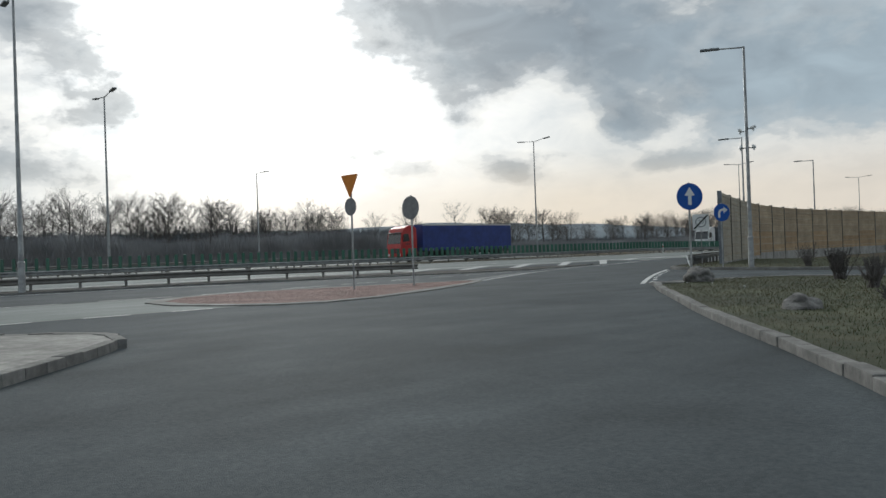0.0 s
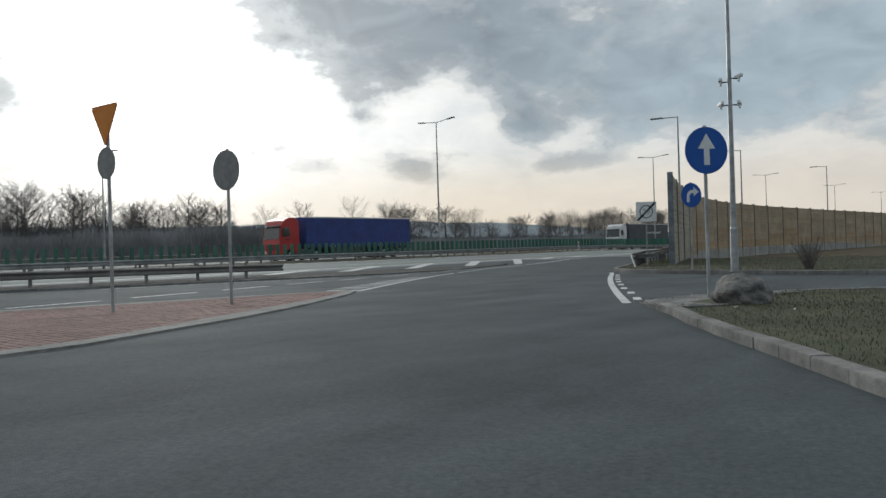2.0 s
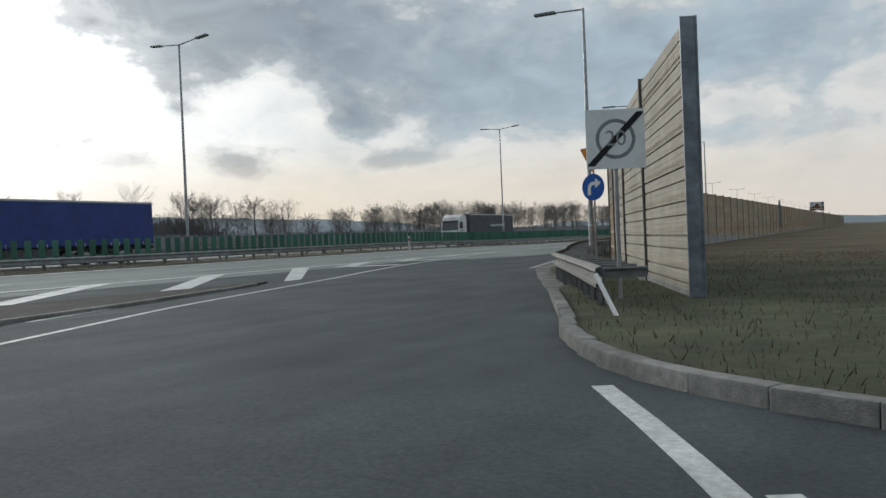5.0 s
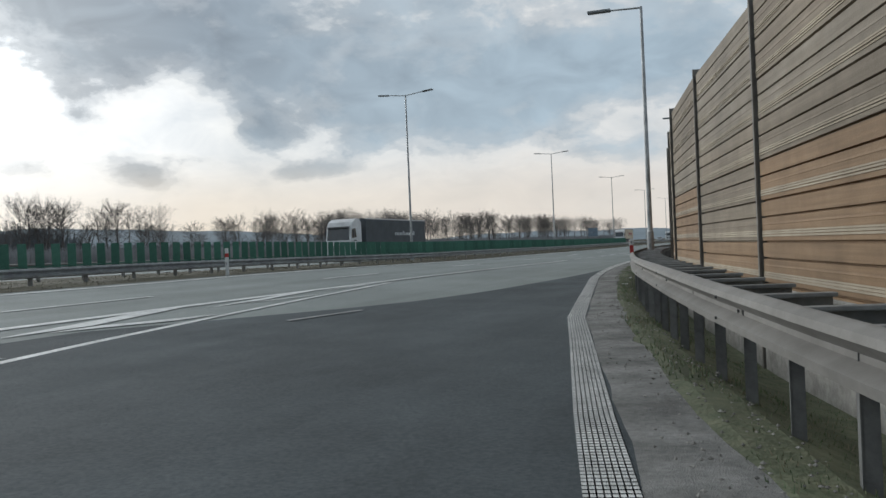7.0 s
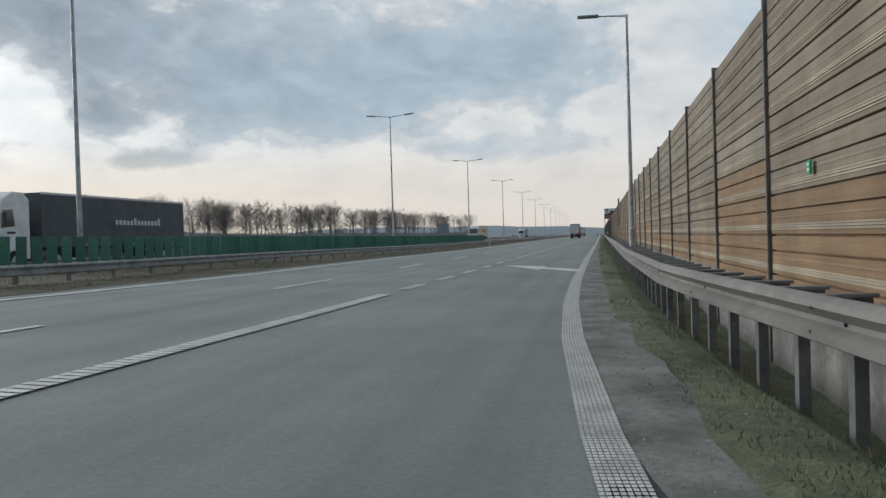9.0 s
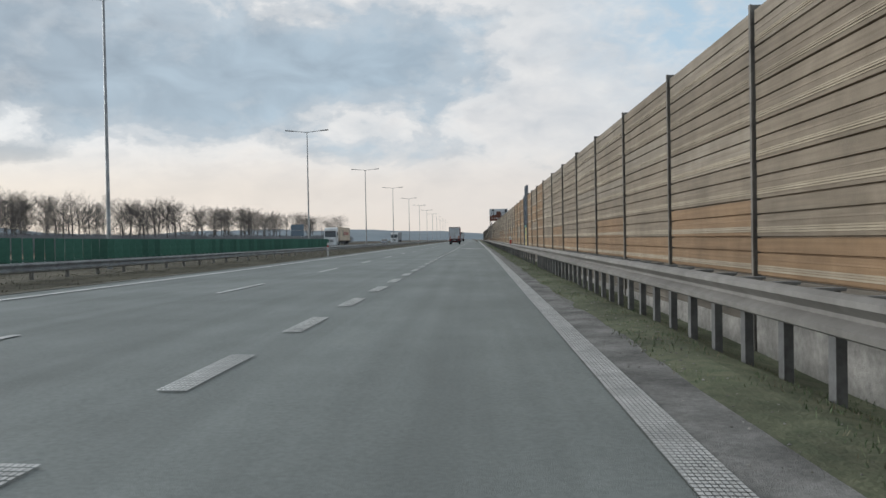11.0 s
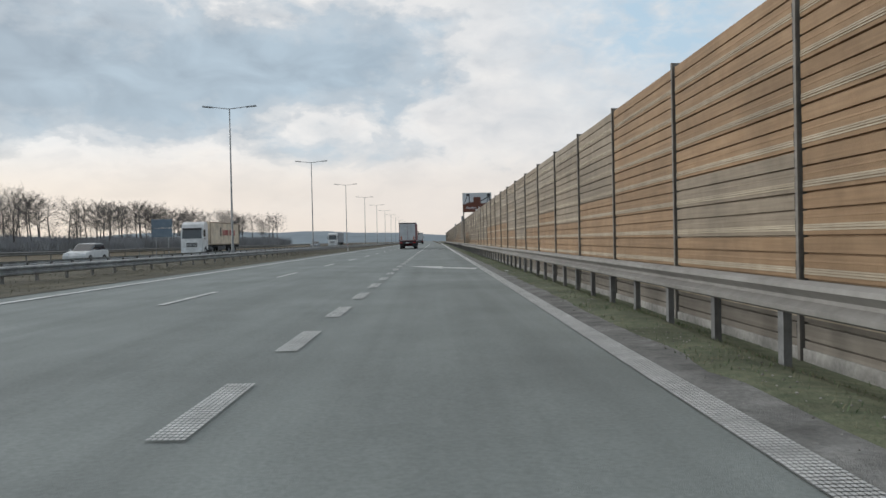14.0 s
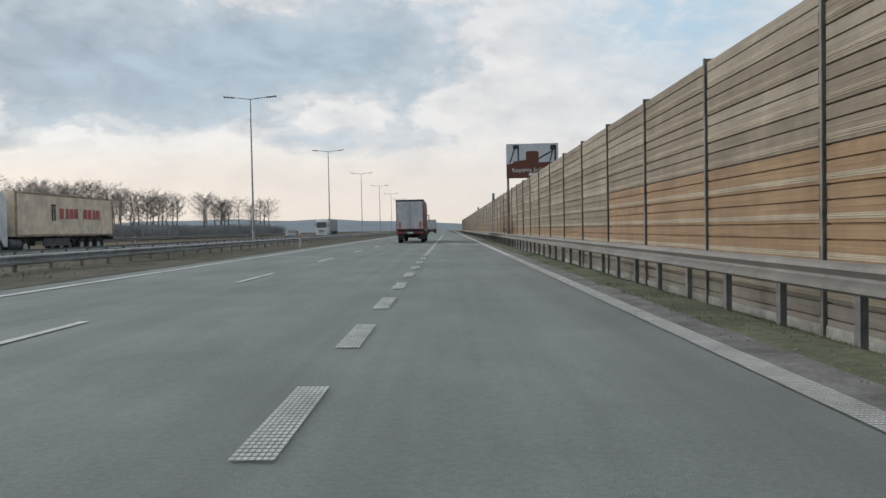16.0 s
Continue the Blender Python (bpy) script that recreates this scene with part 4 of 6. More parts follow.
first = lamp_post("tall galvanised double-arm motorway lamp on the median", 11.6, [(-1, 1.35, 0.12), (1, 1.35, 0.12)], (0, -40, 0.35))
for k in range(0, 15):
    copy_thing(first, pose(0, 40 * k, ground_z(0, 40 * k) - 0.05))
for x, y, h in ((22.6, 37.2, 8.85), (18.5, 58.8, 8.85), (17.93, 86.9, 9.2)):
    lamp_post("galvanised single-arm lamp between guardrail and noise barrier", h, [(-1, 1.1, 0.02)], (x, y, 0), 0, "slip road lamps", 1.0)
lamp_post("galvanised single-arm lamp beside the parallel lane", 12.5, [(-1, 1.2, 0.02)], (14.3, -8.1, 0.1), 0, "slip road lamps", 1.3)
lamp_post("galvanised lamp beyond the far carriageway", 9.6, [(1, 0.9, 0.02)], (-17.8, 19.7, 0.0), 20, "slip road lamps")


def camera_mast():
    t = lamp_post("grey lamp mast with four surveillance cameras on brackets", 9.3, [(-1, 1.05, 0.02)], (34.32, 14.9, 0.12), 25, "", 1.0)
    t["category"] = "lamp mast"
    for z, s, turn in ((5.05, -1, 20), (5.05, 1, -15), (5.75, -1, -10), (5.85, 1, 40)):
        bm = fresh()
        rod(bm, (0, 0, z), (0.24 * s, -0.04, z - 0.03), 0.02, 0.02, 6)
        br = part("camera_bracket", bm, M["dark_metal"], t)
        bm = fresh()
        box(bm, 0.10, 0.28, 0.10, pose(0.26 * s, -0.06, z - 0.02, -8, 0, turn), 0.02)
        rod(bm, (0.26 * s, -0.06, z - 0.13), (0.26 * s, -0.06, z), 0.04, 0.04, 8)
        part("surveillance_camera", bm, M["white_sign"], br)
    return t


camera_mast()

# ---------------------------------------------------------------- signs


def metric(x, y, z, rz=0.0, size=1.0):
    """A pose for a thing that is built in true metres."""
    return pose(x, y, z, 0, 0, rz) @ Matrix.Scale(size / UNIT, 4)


def disc(bm, r, y, thick, sides=40, z=0.0):
    rod(bm, (0, y, z), (0, y + thick, z), r, r, sides)


def flat_poly(bm, pts, y, thick=0.004):
    """A flat shape in the x-z plane facing -y, given thickness."""
    f = bm.faces.new([bm.verts.new((x, y, z)) for x, z in pts])
    r = bmesh.ops.extrude_face_region(bm, geom=[f])
    bmesh.ops.translate(bm, vec=(0, -thick, 0), verts=[v for v in r["geom"] if isinstance(v, bmesh.types.BMVert)])


def sign_post(t, height, r=0.035):
    bm = fresh()
    rod(bm, (0, 0.05, 0), (0, 0.05, height), r, r, 10)
    rod(bm, (0, 0.05, height), (0, 0.05, height + 0.03), r * 1.15, r * 0.8, 10)
    part("post", bm, M["zinc"], t)


ARROW_UP = [(-0.055, -0.26), (0.055, -0.26), (0.055, 0.03), (0.17, 0.03), (0.0, 0.30), (-0.17, 0.03), (-0.055, 0.03)]
ARROW_RIGHT = [(-0.20, -0.24), (-0.085, -0.24), (-0.085, -0.02), (-0.05, 0.04), (0.0, 0.065), (0.09, 0.065), (0.09, -0.04), (0.30, 0.12), (0.09, 0.28), (0.09, 0.175), (-0.02, 0.175), (-0.12, 0.13), (-0.18, 0.05), (-0.20, -0.04)]


def round_sign(label, at, z, r, arrow=None, back_only=False, triangle=None, post_height=None, extra_back=None):
    """A round sign on a post, its face to -y; with a yield triangle above or a second disc where asked."""
    t = thing("road_sign", label, "road sign", at=at)
    sign_post(t, post_height or z + r)
    bm = fresh()
    disc(bm, r, -0.005, 0.012, 40, z)
    d = part("sign_plate", bm, M["sign_back"], t)
    if not back_only:
        bm = fresh()
        disc(bm, r * 0.985, -0.011, 0.005, 40, z)
        face = part("sign_face", bm, M["blue_sign"], d)
        bm = fresh()
        k = r / 0.42
        flat_poly(bm, [(x * k, zz * k + z) for x, zz in arrow], -0.0125, 0.003)
        part("arrow", bm, M["white_sign"], d)
    for dz in (-0.18, 0.18):
        bm = fresh()
        box(bm, r * 1.1, 0.03, 0.035, pose(0, 0.018, z + dz))
        part("clamp", bm, M["zinc"], t)
    if triangle:
        zt, side = triangle
        h = side * 0.866
        bm = fresh()
        pts = [(0, zt), (side / 2, zt + h), (-side / 2, zt + h)]
        flat_poly(bm, pts, 0.0, 0.012)
        bmesh.ops.bevel(bm, geom=[e for e in bm.edges if abs(e.verts[0].co.y - e.verts[1].co.y) > 0.005], offset=0.045, segments=3, affect="EDGES")
        tri = part("yield_plate", bm, M["red_sign"], t, "yellow yield triangle with a thin red rim")
        bm = fresh()
        c = zt + h * 0.66
        flat_poly(bm, [(x * 0.90, (zz - c) * 0.90 + c) for x, zz in pts], -0.0125, 0.003)
        part("yield_face", bm, M["orange_sign"], tri)
    return t


M["red_sign"] = surf("faded_red_sheet", (0.42, 0.11, 0.03), (0.50, 0.15, 0.04), 3, 0.55, world_size=False)
gz = ground_z
round_sign("blue round ahead-only sign with a white arrow on a steel post", metric(37.95, 4.2, gz(38, 4.2) + 0.04, 54), 2.82, 0.45, ARROW_UP)
round_sign("blue round sign with a white bent arrow on a steel post", metric(32.85, 15.3, gz(32.8, 15.3) + 0.08, 62), 2.80, 0.45, ARROW_RIGHT)
round_sign("grey back of a round sign standing in red paving", metric(30.03, 0.15, gz(29.9, 0) + 0.02, 6), 3.0, 0.45, back_only=True)
round_sign("orange yield triangle above the grey back of a round sign", metric(29.8, -2.1, gz(29.7, -2.2) + 0.03, 6), 3.0, 0.32, back_only=True, triangle=(3.32, 0.98), post_height=4.0)
round_sign("yellow yield triangle above a blue bent-arrow sign by the guardrail", metric(23.95, 33.3, 0.02, -18), 2.74, 0.45, ARROW_RIGHT, triangle=(3.23, 0.98), post_height=3.95)

t = thing("road_sign", "white square end-of-zone sign crossed by a black bar", "road sign", at=metric(27.8, 22.25, gz(27.8, 22.2) + 0.06, 30))
sign_post(t, 3.1)
bm = fresh()
box(bm, 0.98, 0.014, 0.98, pose(0, 0, 2.2), 0.003)
pl = part("sign_plate", bm, M["white_sign"], t)
bm = fresh()
rod(bm, (0, -0.0095, 2.69), (0, -0.007, 2.69), 0.33, 0.33, 36)
part("ring", bm, M["sign_back"], pl)
bm = fresh()
rod(bm, (0, -0.012, 2.69), (0, -0.0095, 2.69), 0.27, 0.27, 36)
part("disc", bm, M["white_sign"], pl)
bm = fresh()
flat_poly(bm, [(-0.47, 2.25), (-0.36, 2.25), (0.47, 3.10), (0.47, 3.13), (0.36, 3.13), (-0.47, 2.28)], -0.0125, 0.003)
part("bar", bm, M["rubber"], pl)


def lettering(text, size, material, parent, m, name="lettering"):
    c = bpy.data.curves.new(name, "FONT")
    c.body, c.size, c.extrude, c.align_x, c.align_y = text, size, 0.004, "CENTER", "CENTER"
    tmp = bpy.data.objects.new("tmp", c)
    me = bpy.data.meshes.new_from_object(tmp)
    bpy.data.objects.remove(tmp)
    me.materials.append(material)
    ob = part(name, me, None, parent)
    ob.matrix_basis = m
    return ob


M["grey_print"] = surf("grey_print", (0.20, 0.20, 0.21), (0.27, 0.27, 0.28), 4, 0.6, world_size=False)
lettering("20", 0.36, M["grey_print"], pl, pose(0, -0.0135, 2.69, 90, 0, 0), "numerals")

# brown tourist board over the barrier
t = thing("tourist_sign", "large brown and white tourist board showing pit towers, on tall posts", "billboard", at=metric(18.85, 230.5, gz(19, 230), -2))
M["brown_sign"] = surf("brown_sign_sheet", (0.115, 0.045, 0.030), (0.15, 0.06, 0.04), 2, 0.6, world_size=False)
M["pale_print"] = surf("pale_print", (0.50, 0.53, 0.56), (0.60, 0.62, 0.64), 1.5, 0.6, world_size=False)
for x in (0.06, 3.6):
    bm = fresh()
    box(bm, 0.17, 0.17, 7.2, pose(x, 0.14, 0), 0.01)
    part("post", bm, M["brown_steel"], t)
bm = fresh()
box(bm, 3.85, 0.05, 2.55, pose(1.87, 0, 4.95), 0.008)
board = part("board", bm, M["pale_print"], t)
bm = fresh()
flat_poly(bm, [(-0.04, 4.96), (3.78, 4.96), (3.78, 6.05), (3.1, 6.12), (2.35, 6.1), (2.35, 6.85), (2.2, 6.95), (1.55, 6.95), (1.4, 6.85), (1.4, 6.3), (0.5, 6.2), (0.4, 6.05), (-0.04, 6.0)], -0.027, 0.003)
part("brown_field", bm, M["brown_sign"], board)
for pts in ([(0.15, 6.1), (0.25, 6.1), (0.62, 7.1), (0.52, 7.1)], [(0.78, 6.2), (0.9, 6.2), (0.9, 7.3), (0.78, 7.3)], [(0.45, 7.1), (0.9, 7.1), (0.9, 7.4), (0.45, 7.4)],
            [(2.3, 6.3), (2.3, 6.42), (3.35, 7.0), (3.35, 6.85)], [(3.5, 6.1), (3.64, 6.1), (3.64, 7.35), (3.5, 7.35)], [(3.2, 7.0), (3.64, 7.0), (3.64, 7.38), (3.2, 7.38)], [(3.1, 6.1), (3.2, 6.1), (3.45, 7.0), (3.35, 7.0)]):
    bm = fresh()
    flat_poly(bm, pts, -0.0275, 0.004)
    part("tower_print", bm, M["dark_metal"], board)
lettering("Kopalnia Soli", 0.42, M["white_sign"], board, pose(1.45, -0.033, 5.55, 90, 0, 0))
for x, w in ((3.1, 0.9), (2.05, 0.9)):
    bm = fresh()
    z = 5.42 if x > 3 else 5.08
    flat_poly(bm, [(x - w / 2, z), (x + w / 2, z), (x + w / 2, z + 0.26), (x - w / 2, z + 0.26)], -0.0315, 0.003)
    part("lettering_bar", bm, M["white_sign"], board)

# back of a direction board beyond the far carriageway
t = thing("direction_board", "blue-grey back of a large direction board on two posts", "direction board", at=metric(-19.3, 240.5, gz(-19, 240) - 0.1, 0))
for x in (-0.9, 0.9):
    bm = fresh()
    rod(bm, (x, 0, 0), (x, 0, 5.0), 0.06, 0.06, 8)
    part("post", bm, M["zinc"], t)
M["blue_grey"] = surf("blue_grey_board", (0.12, 0.17, 0.22), (0.17, 0.22, 0.27), 2, 0.6, world_size=False)
for z in (2.6, 3.95):
    bm = fresh()
    box(bm, 3.0, 0.06, 1.28, pose(0, -0.09, z), 0.01)
    part("panel", bm, M["blue_grey"], t)

# delineators
M["white_plastic"] = surf("dirty_white_plastic", (0.52, 0.53, 0.52), (0.68, 0.69, 0.68), 6, 0.6, 0.1, 20, spots=0.25, spot_scale=3, world_size=False)
M["red_plastic"] = surf("faded_red_plastic", (0.33, 0.030, 0.028), (0.45, 0.05, 0.045), 5, 0.55, spots=0.2, spot_scale=3, world_size=False)


def delineator(x, y):
    t = thing("delineator", "white plastic delineator post with a red reflector band", "delineator", "delineators", at=metric(x, y, gz(x, y) - 0.02 + (median_rise(x, y) if x > 0 else 0)))
    bm = fresh()
    box(bm, 0.12, 0.10, 1.08, None, 0.03)
    p = part("post", bm, M["white_plastic"], t)
    bm = fresh()
    box(bm, 0.125, 0.106, 0.17, pose(0, 0, 0.72), 0.03)
    part("reflector", bm, M["red_plastic"], t)
    bm = fresh()
    box(bm, 0.04, 0.11, 0.12, pose(0, 0, 0.42))
    part("number_bar", bm, M["grey_print"], t)


for x, y in ((5.2, 53.6), (5.3, 141.0), (5.6, 229), (-18.0, 262)):
    delineator(x, y)


def marker(y, size):
    x = rail_x(y)
    t = thing("rail_marker", "white-topped red marker standing on the guardrail", "marker post", "marker posts", at=metric(x - 0.03, y, gz(x, y) + 0.735 - rail_drop(y), math.degrees(math.atan2(rail_x(y) - rail_x(y + 1), 1)), size))
    bm = fresh()
    box(bm, 0.17, 0.10, 0.36, None, 0.02)
    part("body", bm, M["red_plastic"], t)
    bm = fresh()
    box(bm, 0.18, 0.11, 0.27, pose(0, 0, 0.36), 0.03)
    box(bm, 0.12, 0.09, 0.05, pose(0, 0, 0.63), 0.02)
    cap = part("cap", bm, M["white_plastic"], t)
    bm = fresh()
    box(bm, 0.08, 0.004, 0.12, pose(0, -0.057, 0.43))
    part("number_bar", bm, M["grey_print"], cap)
    bm = fresh()
    box(bm, 0.05, 0.13, 0.06, pose(0, 0, -0.05), 0.005)
    part("clamp", bm, M["zinc"], t)


marker(52.3, 0.62)
marker(141.88, 0.85)


# ---------------------------------------------------------------- glazed gate in the barrier
def build_gate():
    y0, y1 = 141.95, 145.95
    x = wall_x(145)
    g = thing("barrier_gate", "glazed barrier bay with a yellow emergency door and dark posts", "emergency gate", at=(x, y0, 0.0))
    glass = bpy.data.materials.new("clear_acrylic")
    glass.use_nodes = True
    nt = glass.node_tree
    nt.nodes.clear()
    out = nt.nodes.new("ShaderNodeOutputMaterial")
    tr = nt.nodes.new("ShaderNodeBsdfTransparent")
    tr.inputs[0].default_value = (0.93, 0.95, 0.955, 1)
    gl = nt.nodes.new("ShaderNodeBsdfGlossy")
    gl.inputs["Roughness"].default_value = 0.06
    gl.inputs["Color"].default_value = (0.9, 0.92, 0.94, 1)
    fr = nt.nodes.new("ShaderNodeLayerWeight")
    fr.inputs["Blend"].default_value = 0.25
    gain = nt.nodes.new("ShaderNodeMath")
    gain.operation = "MULTIPLY"
    gain.inputs[1].default_value = 0.5
    link(nt, fr.outputs["Facing"], gain.inputs[0])
    mx = nt.nodes.new("ShaderNodeMixShader")
    link(nt, gain.outputs[0], mx.inputs[0])
    link(nt, tr.outputs[0], mx.inputs[1])
    link(nt, gl.outputs[0], mx.inputs[2])
    link(nt, mx.outputs[0], out.inputs["Surface"])
    M["glass"] = glass
    span = y1 - y0
    ys = [0.08, 1.5, 2.92, span - 0.02]
    for k, y in enumerate(ys):
        tall = 4.9 if k in (1, 2) else 4.25
        bm = fresh()
        box(bm, 0.15, 0.035, tall + 0.4, pose(0, y - 0.04, -0.4), 0.006)
        box(bm, 0.15, 0.035, tall + 0.4, pose(0, y + 0.04, -0.4), 0.006)
        box(bm, 0.10, 0.06, tall + 0.38, pose(0, y, -0.4))
        part("post", bm, M["gate_steel"], g)
    for k, (a, b) in enumerate(zip(ys, ys[1:])):
        z0 = 2.0 if k == 1 else 0.72
        bm = fresh()
        box(bm, 0.02, b - a - 0.2, (4.85 if k == 1 else 4.55) - z0, pose(0, (a + b) / 2, z0), 0.002)
        pane = part("pane", bm, glass, g, "clear acrylic pane")
        pane.visible_shadow = False
        bm = fresh()
        box(bm, 0.05, b - a - 0.18, 0.05, pose(0, (a + b) / 2, z0 - 0.05))
        part("pane_rail", bm, M["zinc"], g)
        # plain dark stickers
        rr = random.Random(40 + k)
        for z in ((3.6,) if k == 1 else (3.9, 2.6)) if k < 2 else (3.1,):
            bm = fresh()
            yc = (a + b) / 2 + rr.uniform(-0.12, 0.12)
            for q in ([(-0.02, 0.30), (0.02, 0.26), (0.06, -0.02), (-0.08, 0.0)], [(-0.30, 0.02), (-0.05, 0.05), (-0.02, -0.30), (-0.16, -0.05)], [(0.0, 0.0), (0.06, -0.02), (0.0, -0.34), (-0.05, -0.05)]):
                f = bm.faces.new([bm.verts.new((-0.014, yc - u, z + v)) for u, v in q])
            part("sticker", bm, M["grey_print"], pane)
        for z, face in ((-0.40, M["panel_shaded_dusty"]), (0.10, M["panel_ochre"])):
            o = part("panel", panel_mesh(b - a - 0.18, face, M["back_ochre"]), None, g)
            o.matrix_basis = pose(0, a + 0.09, z)
    a, b = ys[1], ys[2]
    bm = fresh()
    box(bm, 0.06, b - a - 0.20, 1.44, pose(-0.05, (a + b) / 2, 0.42), 0.01)
    d = part("door", bm, M["yellow_door"], g, "yellow steel emergency door")
    bm = fresh()
    box(bm, 0.14, b - a - 0.16, 0.16, pose(-0.05, (a + b) / 2, 1.87), 0.01)
    part("header", bm, M["teal"], g)
    bm = fresh()
    box(bm, 0.01, 0.30, 0.26, pose(-0.088, (a + b) / 2 - 0.02, 1.38), 0.002)
    sg = part("escape_sign", bm, M["sign_green"], d)
    for z in (1.42, 1.54):
        bm = fresh()
        box(bm, 0.004, 0.22, 0.04, pose(-0.096, (a + b) / 2 - 0.02, z))
        part("lettering_bar", bm, M["white_sign"], sg)
    bm = fresh()
    rod(bm, (-0.10, b - 0.22, 0.95), (-0.16, b - 0.22, 0.95), 0.02, 0.02, 8)
    rod(bm, (-0.15, b - 0.22, 0.95), (-0.15, b - 0.36, 0.95), 0.014, 0.014, 8)
    box(bm, 0.02, 0.07, 0.24, pose(-0.085, b - 0.22, 0.83), 0.004)
    part("handle", bm, M["dark_metal"], d)


M["yellow_door"] = surf("yellow_enamel", (0.44, 0.33, 0.10), (0.54, 0.42, 0.15), 3, 0.5, 0.1, 20, spots=0.2, spot_scale=2)
M["teal"] = surf("teal_enamel", (0.07, 0.22, 0.19), (0.11, 0.29, 0.25), 3, 0.55)
M["sign_green"] = surf("green_sign_sheet", (0.01, 0.28, 0.12), (0.015, 0.36, 0.16), 3, 0.5)
build_gate()
t = thing("escape_route_sign", "small green escape-route plate on the noise barrier", "wall sign", at=(18.76, 66.15, 1.70))
bm = fresh()
box(bm, 0.02, 0.12, 0.15, None, 0.003)
pl = part("plate", bm, M["sign_green"], t)
for z in (0.035, 0.09):
    bm = fresh()
    box(bm, 0.004, 0.08, 0.03, pose(-0.013, 0, z))
    part("lettering_bar", bm, M["white_sign"], pl)

# a taller dark post at a joint further along the barrier
for y, h in ((133.2 + BAY * 30, 4.9), (133.2 + BAY * 40, 4.6)):
    t = thing("joint_post", "dark steel joint post standing above the barrier", "post", "joint posts", at=(wall_x(y), y, 0))
    bm = fresh()
    box(bm, 0.26, 0.3, h, None, 0.01)
    part("post", bm, M["gate_steel"], t)

# ---------------------------------------------------------------- vehicles, in true metres, forward +y, origin below the tail
def paint(name, c, rough=0.35, dirt=0.18):
    m = surf(name, tuple(v * 0.86 for v in c), tuple(min(0.9, v * 1.06) for v in c), 1.6, rough, 0.04, 12, spots=dirt, spot_scale=0.8, world_size=False, spec=0.5)
    return m


M["car_glass"] = surf("dark_vehicle_glass", (0.02, 0.026, 0.03), (0.035, 0.042, 0.048), 2, 0.08, world_size=False, spec=0.8)
M["lamp_red"] = surf("red_lamp_lens", (0.35, 0.02, 0.02), (0.45, 0.03, 0.03), 2, 0.3, world_size=False)
M["lamp_clear"] = surf("clear_lamp_lens", (0.6, 0.62, 0.64), (0.75, 0.77, 0.78), 2, 0.15, world_size=False)
M["chassis"] = surf("chassis_grey", (0.05, 0.052, 0.055), (0.10, 0.10, 0.105), 4, 0.7, 0.2, 20, spots=0.3, spot_scale=2, world_size=False)
M["alloy"] = surf("alloy_tank", (0.35, 0.36, 0.37), (0.48, 0.49, 0.50), 5, 0.4, 0.1, 20, metal=0.7, world_size=False)


def prism(bm, prof, half, bevel=0.0):
    """A side profile of (y, z) points drawn out to x = -half..half."""
    f = bm.faces.new([bm.verts.new((-half, y, z)) for y, z in prof])
    r = bmesh.ops.extrude_face_region(bm, geom=[f])
    bmesh.ops.translate(bm, vec=(2 * half, 0, 0), verts=[v for v in r["geom"] if isinstance(v, bmesh.types.BMVert)])
    bmesh.ops.recalc_face_normals(bm, faces=bm.faces)
    if bevel:
        es = [e for e in bm.edges if abs(abs(e.verts[0].co.x) - half) < 1e-4 and abs(e.verts[0].co.x - e.verts[1].co.x) < 1e-4]
        bmesh.ops.bevel(bm, geom=es, offset=bevel, segments=2, affect="EDGES", profile=0.6)
    return bm


def wheel_meshes(r, w):
    bm = fresh()
    prof = [(r * 0.58, w / 2), (r * 0.9, w / 2), (r * 0.985, w * 0.36), (r, w * 0.2), (r, -w * 0.2), (r * 0.985, -w * 0.36), (r * 0.9, -w / 2), (r * 0.58, -w / 2)]
    n = 24
    rings = [[bm.verts.new((x, rr * math.cos(2 * math.pi * k / n), rr * math.sin(2 * math.pi * k / n))) for k in range(n)] for rr, x in prof]
    for a, b in zip(rings, rings[1:]):
        for k in range(n):
            bm.faces.new((a[k], a[(k + 1) % n], b[(k + 1) % n], b[k]))
    tyre = from_bm("tyre", bm, M["rubber"])
    bm = fresh()
    rod(bm, (-w * 0.42, 0, 0), (w * 0.42, 0, 0), r * 0.585, r * 0.585, 20)
    rod(bm, (-w * 0.5, 0, 0), (w * 0.5, 0, 0), r * 0.22, r * 0.22, 12)
    rim = from_bm("rim", bm, M["alloy"])
    return tyre, rim


TRUCK_WHEEL = wheel_meshes(0.50, 0.32)
CAR_WHEEL = wheel_meshes(0.31, 0.20)


def add_wheel(parent, meshes, x, y, r):
    w = new("wheel", meshes[0])
    w.parent = parent
    w.matrix_basis = pose(x, y, r)
    part("rim", meshes[1], None, w)


